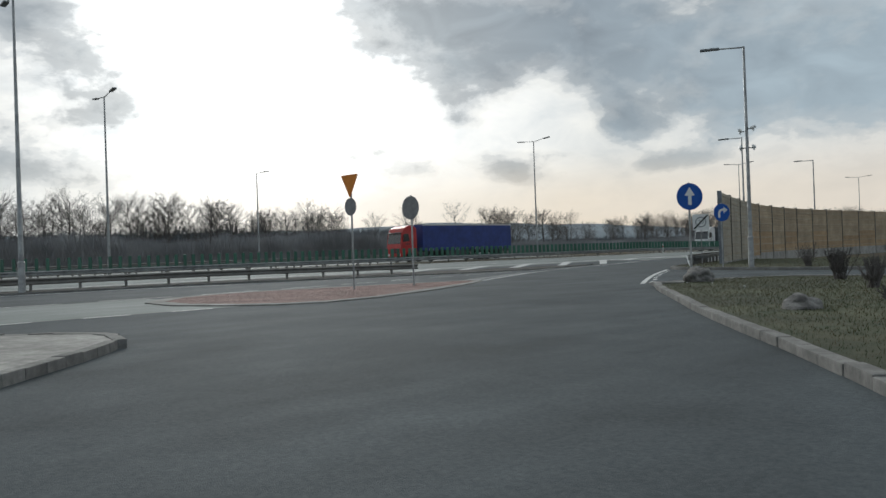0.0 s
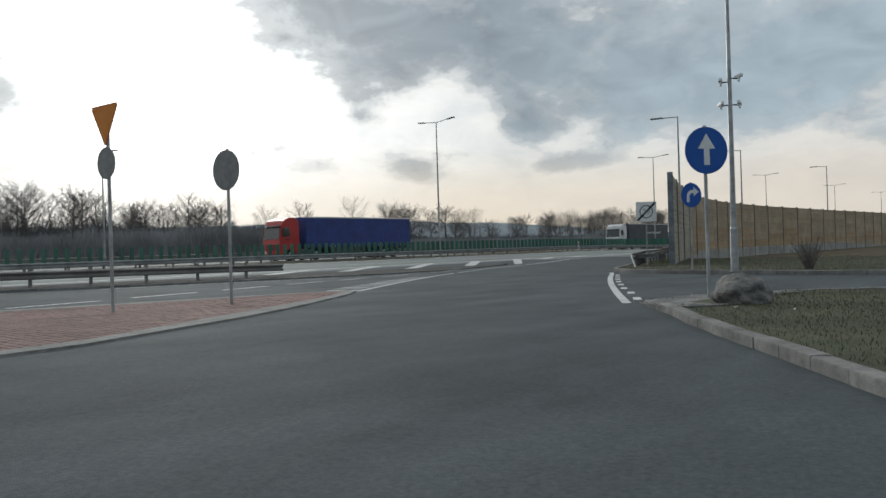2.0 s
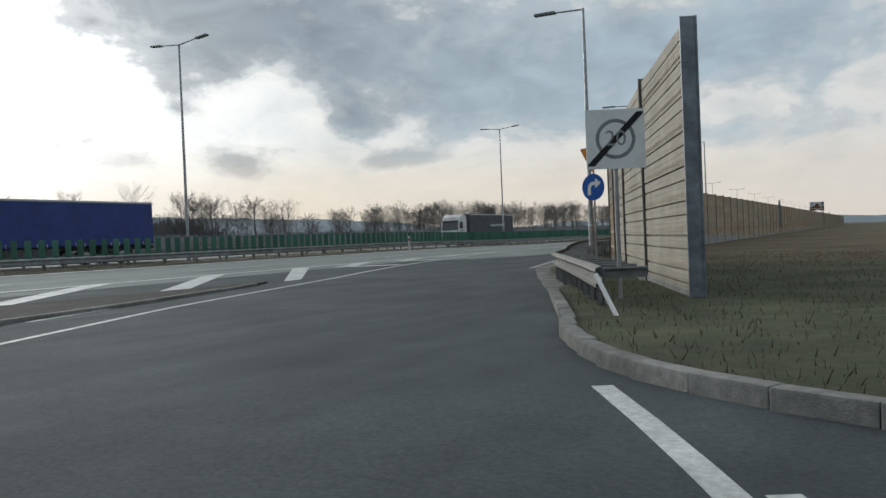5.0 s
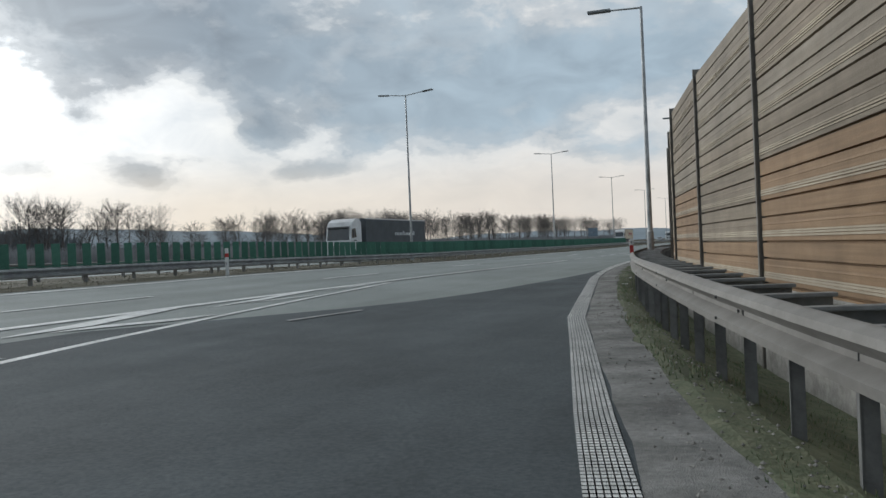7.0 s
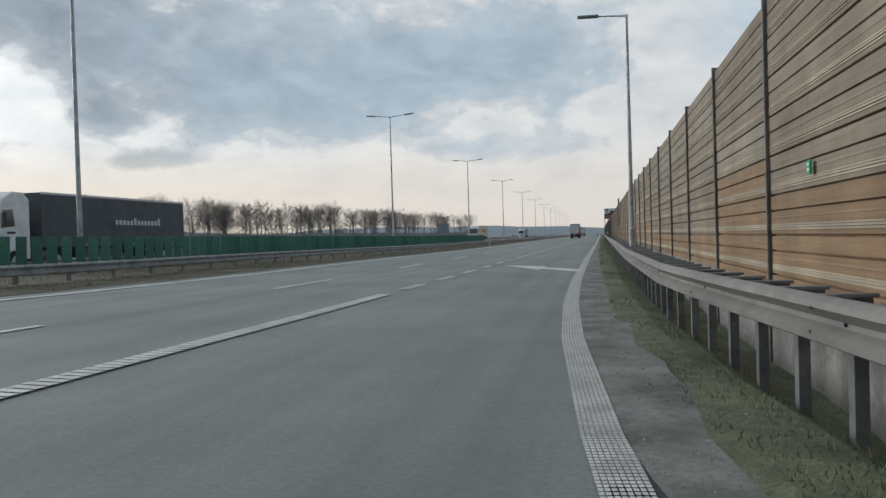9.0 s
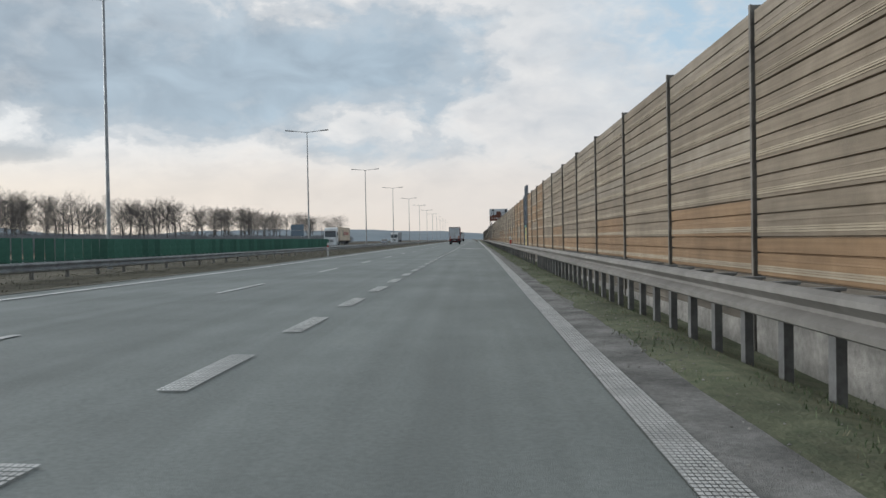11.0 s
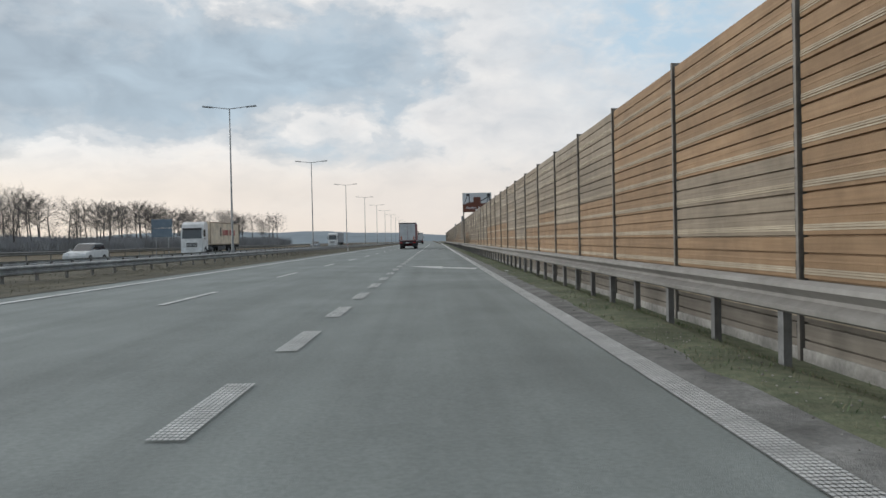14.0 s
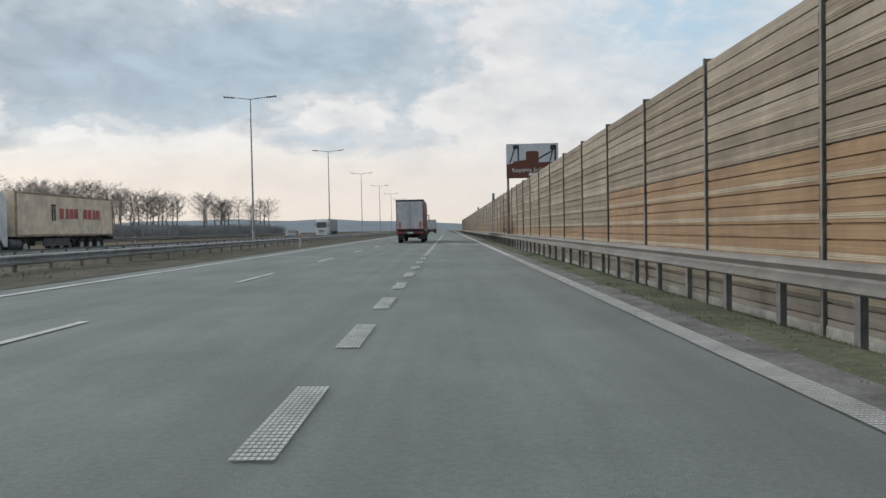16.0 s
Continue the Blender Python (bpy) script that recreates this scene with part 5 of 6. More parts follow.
def truck(label, cab_paint, box_paint, at, style="curtain", letters=None, sunvisor=True):
    t = thing("articulated_truck", label, "truck", at=at)
    # trailer
    bm = fresh()
    box(bm, 2.5, 13.5, 2.72, pose(0, 6.78, 1.2), 0.03)
    body = part("trailer_body", bm, box_paint, t)
    if style == "curtain":
        for s in (-1, 1):
            bm = fresh()
            box(bm, 0.05, 13.52, 0.12, pose(s * 1.255, 6.78, 3.82), 0.01)
            part("roof_rail", bm, M["alloy"], body)
            bm = fresh()
            box(bm, 0.05, 13.52, 0.20, pose(s * 1.255, 6.78, 1.16), 0.01)
            part("side_rail", bm, box_paint, body)
            for y in np.arange(0.9, 13.4, 0.62):
                bm = fresh()
                box(bm, 0.012, 0.045, 0.22, pose(s * 1.286, float(y), 1.12))
                part("strap", bm, M["alloy"], body)
    else:
        for s in (-1, 1):
            bm = fresh()
            for y in np.arange(0.45, 13.2, 0.28):
                box(bm, 0.016, 0.15, 2.45, pose(s * 1.253, float(y), 1.32))
            part("corrugation", bm, box_paint, body)
            for y in (0.12, 13.44):
                bm = fresh()
                box(bm, 0.06, 0.18, 2.74, pose(s * 1.255, y, 1.19), 0.01)
                part("corner_post", bm, M["container_edge"], body)
            for z in (1.19, 3.80):
                bm = fresh()
                box(bm, 0.05, 13.3, 0.12, pose(s * 1.255, 6.78, z), 0.01)
                part("edge_rail", bm, M["container_edge"], body)
    # tail doors
    for s in (-1, 1):
        bm = fresh()
        box(bm, 1.16, 0.05, 2.45, pose(s * 0.595, 0.005, 1.32), 0.012)
        dr = part("tail_door", bm, M["door_grey"], body, "pale grey tail door")
        for z in (1.7, 2.5, 3.4):
            bm = fresh()
            box(bm, 0.14, 0.03, 0.06, pose(s * 1.12, -0.03, z))
            part("hinge", bm, M["dark_metal"], dr)
        bm = fresh()
        rod(bm, (s * 0.16, -0.045, 1.38), (s * 0.16, -0.045, 3.7), 0.016, 0.016, 6)
        part("lock_rod", bm, M["alloy"], dr)
        bm = fresh()
        box(bm, 0.18, 0.02, 0.52, pose(s * 0.92, -0.03, 1.40), 0.004)
        part("warning_stripe", bm, M["warn"], dr, "orange hatched warning strip")
    bm = fresh()
    box(bm, 2.5, 0.06, 0.14, pose(0, 0.0, 3.80), 0.01)
    part("tail_frame", bm, M["dark_metal"], body)
    bm = fresh()
    box(bm, 2.44, 0.14, 0.22, pose(0, 0.05, 0.86), 0.02)
    bp = part("bumper", bm, M["chassis"], t)
    for s in (-1, 1):
        bm = fresh()
        box(bm, 0.44, 0.04, 0.14, pose(s * 0.96, -0.03, 0.90), 0.015)
        part("tail_lamp", bm, M["lamp_red"], bp)
    bm = fresh()
    box(bm, 0.52, 0.015, 0.11, pose(0, -0.03, 0.91))
    part("plate_bar", bm, M["white_sign"], bp)
    bm = fresh()
    for s in (-1, 1):
        box(bm, 0.12, 12.6, 0.28, pose(s * 0.42, 6.6, 0.90))
    for y in (0.6, 7.5, 10):
        box(bm, 2.3, 0.1, 0.12, pose(0, y, 1.05))
    for s in (-1, 1):
        box(bm, 0.06, 3.4, 0.5, pose(s * 1.18, 8.6, 0.55), 0.01)
        box(bm, 0.6, 0.02, 0.5, pose(s * 0.92, 1.75, 0.35))
    part("chassis_frame", bm, M["chassis"], t)
    for y in (2.5, 3.8, 5.1):
        for s in (-1, 1):
            add_wheel(t, TRUCK_WHEEL, s * 1.05, y, 0.5)
    # tractor
    prof = [(14.35, 1.0), (14.35, 3.50), (14.75, 3.84), (15.35, 3.86), (16.0, 3.55), (16.28, 3.02), (16.42, 2.2), (16.52, 1.4), (16.52, 0.5), (16.35, 0.36), (15.85, 0.36), (15.80, 0.80), (15.55, 1.02), (15.05, 1.02), (14.80, 0.75), (14.72, 0.6), (14.35, 0.6)]
    bm = fresh()
    prism(bm, prof, 1.24, 0.07)
    cab = part("cab", bm, cab_paint, t)
    bm = fresh()
    f = bm.faces.new([bm.verts.new(v) for v in ((-1.12, 16.465, 1.95), (1.12, 16.465, 1.95), (1.06, 16.30, 3.0), (-1.06, 16.30, 3.0))])
    bmesh.ops.extrude_face_region(bm, geom=[f])
    bmesh.ops.translate(bm, vec=(0, 0.012, 0), verts=[v for v in bm.verts if v.index < 4 or True][:4])
    part("windscreen", bm, M["car_glass"], cab)
    for s in (-1, 1):
        bm = fresh()
        pts = [(15.35, 2.2), (16.22, 2.12), (16.10, 2.95), (15.45, 3.0)]
        f = bm.faces.new([bm.verts.new((s * 1.246, y, z)) for y, z in pts])
        part("side_window", bm, M["car_glass"], cab)
        bm = fresh()
        box(bm, 0.10, 0.16, 0.62, pose(s * 1.42, 16.18, 2.25), 0.03)
        rod(bm, (s * 1.2, 16.15, 2.8), (s * 1.42, 16.15, 2.8), 0.025, 0.025, 6)
        part("mirror", bm, M["dark_metal"], cab)
        bm = fresh()
        box(bm, 0.42, 0.06, 0.24, pose(s * 0.92, 16.52, 0.66), 0.04)
        part("headlamp", bm, M["lamp_clear"], cab)
        bm = fresh()
        box(bm, 0.04, 0.5, 0.10, pose(s * 1.255, 15.6, 1.85), 0.01)
        part("door_handle", bm, M["dark_metal"], cab)
    bm = fresh()
    for z in (0.98, 1.16, 1.34):
        box(bm, 1.25, 0.03, 0.12, pose(0, 16.52, z), 0.01)
    part("grille", bm, M["dark_metal"], cab)
    if sunvisor:
        bm = fresh()
        box(bm, 2.2, 0.28, 0.05, pose(0, 16.38, 3.06, -25, 0, 0), 0.015)
        part("sun_visor", bm, M["dark_metal"], cab)
    bm = fresh()
    box(bm, 2.4, 0.12, 0.3, pose(0, 16.5, 0.34), 0.03)
    part("front_bumper", bm, cab_paint, cab)
    bm = fresh()
    for s in (-1, 1):
        box(bm, 0.1, 4.6, 0.26, pose(s * 0.4, 13.6, 0.72))
        rod(bm, (s * 1.02, 13.0, 0.72), (s * 1.02, 14.25, 0.72), 0.32, 0.32, 14)
    box(bm, 2.3, 0.08, 1.5, pose(0, 14.30, 0.9))
    part("tractor_frame", bm, M["chassis"], t)
    for y, x in ((12.35, 1.02), (15.3, 1.05)):
        for s in (-1, 1):
            add_wheel(t, TRUCK_WHEEL, s * x, y, 0.5)
    if letters:
        for s in (-1, 1):
            for y0, y1, z0, z1, mat in letters:
                bm = fresh()
                box(bm, 0.006, y1 - y0, z1 - z0, pose(s * 1.293, (y0 + y1) / 2, z0))
                part("lettering_bar", bm, mat, body)
    return t


M["container_edge"] = surf("rusty_container_edge", (0.26, 0.19, 0.13), (0.38, 0.29, 0.20), 3, 0.65, 0.1, 20, spots=0.35, spot_scale=1.5, world_size=False)
M["door_grey"] = surf("pale_grey_door", (0.42, 0.44, 0.455), (0.51, 0.53, 0.545), 1.5, 0.5, 0.05, 10, spots=0.15, spot_scale=1.2, world_size=False)
M["warn"] = surf("orange_warning_sheet", (0.40, 0.12, 0.05), (0.48, 0.16, 0.07), 6, 0.6, world_size=False)
red_cab = paint("dark_red_lacquer", (0.20, 0.012, 0.018))
red_tarp = paint("dark_red_tarpaulin", (0.155, 0.020, 0.026), 0.6)
bright_red = paint("bright_red_lacquer", (0.42, 0.022, 0.022))
blue_tarp = paint("blue_tarpaulin", (0.022, 0.045, 0.20), 0.6)
white_cab = paint("white_lacquer", (0.62, 0.63, 0.63))
dark_tarp = paint("slate_tarpaulin", (0.055, 0.065, 0.075), 0.6)
cream_box = paint("cream_container_paint", (0.74, 0.62, 0.47), 0.6, 0.2)
grey_tarp = paint("grey_tarpaulin", (0.22, 0.24, 0.26), 0.6)
red_print = paint("red_print", (0.40, 0.075, 0.075), 0.6)
pale_print = paint("pale_print", (0.55, 0.57, 0.58), 0.6)


def zmid(x, y):
    return gz(x, y)


truck("dark red articulated truck with grey tail doors on the motorway", red_cab, red_tarp, metric(12.05, 241.0, zmid(12.1, 241), 0))
truck("red truck with a blue tarpaulin trailer on the far carriageway", bright_red, blue_tarp, metric(-8.6, 44.2, zmid(-8.6, 40), 180, 1.05))
marks = [(3.0 + 0.36 * k, 3.24 + 0.36 * k, 2.35, 2.62 + (0.14 if k in (0, 7) else 0), pale_print) for k in range(13)]
truck("white truck with a slate-grey lettered trailer on the far carriageway", white_cab, dark_tarp, metric(-8.6, 99.6, zmid(-8.6, 95), 180, 1.02), letters=marks)
marks = [(2.4 + 0.67 * k, 2.4 + 0.67 * k + (0.34 if k % 3 == 1 else 0.5), 2.35, 3.02, red_print) for k in range(9) if k != 4] + [(8.85, 9.0, 2.2, 3.15, M["dark_metal"]), (9.15, 9.3, 2.2, 3.15, M["dark_metal"]), (8.75, 9.4, 3.15, 3.25, M["dark_metal"])]
truck("white truck carrying a cream shipping container with red lettering", white_cab, cream_box, metric(-8.6, 232.3, zmid(-8.6, 228), 180), "box", marks)
truck("white truck with a grey trailer far off on the far carriageway", white_cab, grey_tarp, metric(-8.6, 342, zmid(-8.6, 340), 180))
truck("grey-tailed truck far ahead on the motorway", white_cab, grey_tarp, metric(11.8, 372, zmid(11.8, 372), 0))


def car(label, body_paint, at):
    t = thing("car", label, "car", at=at)
    prof = [(0.05, 0.35), (0.0, 0.75), (0.12, 0.95), (0.75, 1.0), (3.1, 0.93), (4.05, 0.78), (4.25, 0.55), (4.22, 0.3), (3.72, 0.27), (3.62, 0.5), (3.35, 0.62), (3.08, 0.5), (2.98, 0.27), (1.2, 0.27), (1.1, 0.5), (0.83, 0.62), (0.56, 0.5), (0.46, 0.3)]
    bm = fresh()
    prism(bm, prof, 0.88, 0.08)
    body = part("body", bm, body_paint, t)
    bm = fresh()
    prism(bm, [(0.18, 0.95), (0.55, 1.42), (1.0, 1.5), (2.1, 1.47), (3.05, 0.94)], 0.72, 0.10)
    part("greenhouse", bm, M["car_glass"], body)
    bm = fresh()
    prism(bm, [(0.6, 1.44), (1.0, 1.515), (2.05, 1.485), (2.15, 1.455)], 0.70, 0.04)
    part("roof", bm, body_paint, body)
    for s in (-1, 1):
        bm = fresh()
        box(bm, 0.3, 0.1, 0.16, pose(s * 0.62, 4.17, 0.58), 0.04)
        part("headlamp", bm, M["lamp_clear"], body)
        bm = fresh()
        box(bm, 0.2, 0.08, 0.22, pose(s * 0.7, 0.03, 0.72), 0.03)
        part("tail_lamp", bm, M["lamp_red"], body)
        bm = fresh()
        box(bm, 0.14, 0.1, 0.1, pose(s * 0.92, 2.85, 0.95), 0.03)
        part("mirror", bm, body_paint, body)
        for y in (0.83, 3.35):
            add_wheel(t, CAR_WHEEL, s * 0.78, y, 0.31)


car("white hatchback on the far carriageway", white_cab, metric(-8.4, 196, zmid(-8.4, 196), 180))
car("silver car far off on the far carriageway", grey_tarp, metric(-8.4, 300, zmid(-8.4, 300), 180))

# ---------------------------------------------------------------- trees and shrubs
class Sticks:
    """Collects tapered sticks into one mesh."""

    def __init__(self):
        self.v, self.f = [], []

    def stick(self, a, b, r1, r2, sides):
        d = (b - a).normalized()
        u = d.orthogonal().normalized()
        w = d.cross(u)
        n = len(self.v)
        for p, r in ((a, r1), (b, r2)):
            for k in range(sides):
                t = 2 * math.pi * k / sides
                self.v.append(p + u * (r * math.cos(t)) + w * (r * math.sin(t)))
        for k in range(sides):
            self.f.append((n + k, n + (k + 1) % sides, n + sides + (k + 1) % sides, n + sides + k))

    def sliver(self, a, b, w):
        d = (b - a).normalized()
        u = d.orthogonal().normalized() * w
        n = len(self.v)
        self.v += [a - u, a + u, b]
        self.f.append((n, n + 1, n + 2))


def bare_tree_mesh(seed, height, low=0.42, spread=0.30):
    """A leafless tree: trunk, rising limbs, branches and a haze of twigs, widest near the top."""
    rng = random.Random(seed)
    s = Sticks()
    lean = Vector((rng.uniform(-0.05, 0.05), rng.uniform(-0.05, 0.05), 1)).normalized()
    pts = [Vector((0, 0, -0.2))]
    n = 6
    for k in range(1, n + 1):
        pts.append(lean * (height * 0.93 * k / n) + Vector((rng.uniform(-0.12, 0.12), rng.uniform(-0.12, 0.12), 0)) * (k / n) * 2)
    r0 = height * 0.016
    for k in range(n):
        s.stick(pts[k], pts[k + 1], r0 * (1 - 0.85 * k / n), r0 * (1 - 0.85 * (k + 1) / n), 5)
    trunk = (s.v, s.f)
    s = Sticks()

    def rnd(scale):
        return Vector((rng.uniform(-1, 1), rng.uniform(-1, 1), rng.uniform(-1, 1))) * scale

    limbs = 24
    for k in range(limbs):
        u = low + (0.98 - low) * (k + rng.random()) / limbs
        i = min(n - 1, int(u * n))
        p = pts[i].lerp(pts[i + 1], u * n - i)
        az = k * 2.4 + rng.uniform(-0.5, 0.5)
        v = (u - low) / (1 - low)
        ln = height * spread * (0.35 + 0.95 * math.sqrt(max(0.0, 1 - v * v * 0.95)) * min(1.0, 0.55 + v)) * rng.uniform(0.75, 1.12)
        d = Vector((math.cos(az), math.sin(az), rng.uniform(0.25, 0.75) + 0.5 * v)).normalized()
        q = p
        for j in range(3):
            e = q + d * (ln / 3)
            s.stick(q, e, r0 * 0.16 * (1 - j / 3.4), r0 * 0.16 * (1 - (j + 1) / 3.4), 3)
            for _ in range(7 if j else 4):
                o = q.lerp(e, rng.random())
                bd = (d + rnd(0.75) + Vector((0, 0, 0.12))).normalized()
                bl = ln * rng.uniform(0.18, 0.36)
                m = o + bd * bl
                s.sliver(o, m, r0 * 0.066)
                for _ in range(5):
                    o2 = o.lerp(m, rng.uniform(0.25, 1))
                    m2 = o2 + (bd + rnd(0.85)).normalized() * bl * rng.uniform(0.3, 0.6)
                    s.sliver(o2, m2, r0 * 0.043)
                    o3 = o2.lerp(m2, rng.uniform(0.3, 1))
                    s.sliver(o3, o3 + (bd + rnd(1.1)).normalized() * bl * rng.uniform(0.2, 0.45), r0 * 0.038)
            q = e
            d = (d + Vector((0, 0, 0.12)) + rnd(0.22)).normalized()
    return mesh_of("trunk", *trunk, M["bark"]), mesh_of("crown", s.v, s.f, M["bark"])


TREES = [bare_tree_mesh(k, 10.0, 0.40 + 0.05 * (k % 4), 0.24 + 0.03 * (k % 3)) for k in range(9)]
BIRCH = [bare_tree_mesh(30 + k, 10.0, 0.2, 0.17) for k in range(2)]


def plant(kind, x, y, h, turn, wide=1.0, label="tall bare deciduous tree with a twiggy crown"):
    t = thing("tree", label, "tree", "trees along the field edge", at=pose(x, y, -0.4, 0, 0, turn) @ Matrix.Diagonal((h / 10 * wide, h / 10 * wide, h / 10, 1)))
    part("trunk", kind[0], None, t)
    part("crown", kind[1], None, t)


def belt_x(y):
    return -100 + 0.095 * (y - 40) + (0.06 * (y - 300) if y > 300 else 0)


rng = random.Random(21)
y = -45.0
while y < 448:
    gap = rng.uniform(0.8, 2.0) if y < 170 else rng.uniform(0.9, 2.0)
    y += gap
    if 402 < y < 419 or 84 < y < 100 or 108 < y < 126 or 150 < y < 170:
        continue
    h = rng.uniform(10.5, 14.4) if y < 86 else rng.uniform(10.3, 13.4)
    if 126 < y < 150:
        h = rng.uniform(10.5, 12.5)
    if 170 < y < 215:
        h = rng.uniform(9.0, 11.5)
    if y > 300:
        h, y = rng.uniform(11.0, 13.2), y + 0.8
    x = belt_x(y) + rng.uniform(-9, 9)
    kind = rng.choice(TREES) if rng.random() < 0.9 else rng.choice(BIRCH)
    plant(kind, x, y, h, rng.uniform(0, 360), rng.uniform(0.9, 1.25) + (0.2 if y > 300 else 0))
for x, y, h in ((-95, 90, 10.5), (-96, 104, 9.0), (-90, 112, 8.4), (-92, 160, 8.0)):
    plant(TREES[int(abs(x + y)) % 9], x, y, h, x * 7, 1.15)


def thicket(name, label, line, ys, low, high, count, depth, width, material, seed):
    """A dense band of bare stems and twigs."""
    rr = np.random.RandomState(seed)
    y = rr.uniform(ys[0], ys[1], count)
    x = np.array([line(v) for v in y]) + rr.uniform(-depth, depth, count)
    swell = np.array([0.5 + 0.45 * noise.noise(Vector((v * 0.06, seed, 0))) + 0.35 * noise.noise(Vector((v * 0.33, seed, u * 0.1))) for u, v in zip(x, y)])
    top = low + (high - low) * swell * rr.uniform(0.2, 1.15, count)
    base = rr.uniform(-0.4, 0.0, count) + rr.uniform(0, 0.7, count) * top
    lx, ly = rr.uniform(-0.5, 0.5, count) * (top - base), rr.uniform(-0.5, 0.5, count) * (top - base)
    w = width * rr.uniform(0.5, 1.4, count)
    v = np.empty((count, 3, 3))
    v[:, 0] = np.stack([x - w * 0.5, y - w, base], 1)
    v[:, 1] = np.stack([x + w * 0.5, y + w, base], 1)
    v[:, 2] = np.stack([x + lx, y + ly, top], 1)
    faces = np.arange(count * 3).reshape(-1, 3)
    ob = new(name, mesh_of(name, v.reshape(-1, 3).tolist(), faces.tolist(), material))
    return tagged(ob, label, "shrubs", kind="stuff")


# twigs and far woods are paled in colour to stand for haze
M["twig"] = surf("hazed_twigs", (0.235, 0.240, 0.250), (0.35, 0.347, 0.345), 0.4, 1.0, spots=0.3, spot_scale=0.08)
M["wood_far"] = surf("hazed_far_bare_woods", (0.12, 0.135, 0.145), (0.19, 0.20, 0.205), 0.15, 1.0, spots=0.25, spot_scale=0.03)
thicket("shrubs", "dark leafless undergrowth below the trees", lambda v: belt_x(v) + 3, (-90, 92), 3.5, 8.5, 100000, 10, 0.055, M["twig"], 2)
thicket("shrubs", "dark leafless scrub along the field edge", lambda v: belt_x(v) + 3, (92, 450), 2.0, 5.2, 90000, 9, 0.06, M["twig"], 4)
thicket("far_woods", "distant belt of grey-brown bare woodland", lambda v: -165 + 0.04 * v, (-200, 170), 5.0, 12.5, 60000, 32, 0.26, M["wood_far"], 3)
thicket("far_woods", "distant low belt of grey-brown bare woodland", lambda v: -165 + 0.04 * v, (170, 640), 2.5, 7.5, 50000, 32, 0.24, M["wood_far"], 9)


def woods(label, count, ys, back, heights, seed):
    """A standing wood behind the first trees, too deep to count."""
    rr = np.random.RandomState(seed)
    src = []
    for trunk, crown in TREES:
        v, f = [], []
        for me in (trunk, crown):
            n = len(v)
            v += [tuple(q.co) for q in me.vertices]
            f += [tuple(i + n for i in p.vertices) for p in me.polygons]
        src.append((np.array(v), f))
    vs, fs, n = [], [], 0
    for k in range(count):
        v, f = src[rr.randint(len(src))]
        y = rr.uniform(*ys)
        x = belt_x(y) - rr.uniform(*back)
        h = rr.uniform(*heights) / 10
        a = rr.uniform(0, 6.28)
        c, d = math.cos(a) * h * 1.15, math.sin(a) * h * 1.15
        vs += np.stack([v[:, 0] * c - v[:, 1] * d + x, v[:, 0] * d + v[:, 1] * c + y, v[:, 2] * h - 0.4], 1).tolist()
        fs += [tuple(i + n for i in p) for p in f]
        n += len(v)
    tagged(new("woods", mesh_of("woods", vs, fs, M["bark"])), label, "woods", kind="stuff")


woods("bare winter wood standing behind the first row of trees", 44, (-60, 86), (9, 30), (9.0, 12.0), 61)
woods("lower bare winter wood behind the field edge", 70, (88, 396), (9, 40), (7.0, 10.0), 62)


def shrub(label, x, y, z, h, r, seed, count=420):
    rr = random.Random(seed)
    s = Sticks()
    for k in range(46):
        az, tilt = rr.uniform(0, 6.28), rr.uniform(0.05, 0.95)
        d = Vector((math.cos(az) * tilt * r / h, math.sin(az) * tilt * r / h, 1)).normalized()
        ln = h * rr.uniform(0.7, 1.05)
        a = Vector((rr.uniform(-0.12, 0.12), rr.uniform(-0.12, 0.12), 0))
        m = a + d * ln * 0.55
        s.stick(a, m, 0.012, 0.008, 3)
        e = m + (d + Vector((rr.uniform(-0.3, 0.3), rr.uniform(-0.3, 0.3), 0))).normalized() * ln * 0.5
        s.stick(m, e, 0.008, 0.003, 3)
        for _ in range(count // 46):
            o = a.lerp(e, rr.uniform(0.25, 1))
            s.sliver(o, o + (d + Vector((rr.uniform(-0.8, 0.8), rr.uniform(-0.8, 0.8), rr.uniform(-0.2, 0.5)))).normalized() * ln * rr.uniform(0.12, 0.3), 0.006)
    t = thing("shrub", label, "shrub", "shrubs on the verge", at=(x, y, z))
    part("bush", mesh_of("bush", s.v, s.f, M["bark"]), None, t)


# the first shrub is added in place of a fan-shaped smear on the windscreen
shrub("bare brown shrub on the meadow beside the lamp mast, standing in for a windscreen smear", 35.95, 16.5, gz(35.9, 16.5) + 0.06, 0.95, 0.75, 5, 300)
shrub("small dark leafless shrub on the dry grass", 41.9, 4.6, gz(42, 4.6) + 0.08, 0.75, 0.42, 6, 1300)
shrub("small dark leafless shrub on the dry grass", 44.0, 0.9, gz(44, 1) + 0.08, 0.62, 0.40, 7, 1300)
shrub("low dark shrub on the dry grass", 46.3, -4.4, gz(46, -4) + 0.08, 0.42, 0.7, 8, 1600)
shrub("thin bare shrub behind the barrier", 37.5, 22, 0.0, 1.0, 0.9, 9, 700)


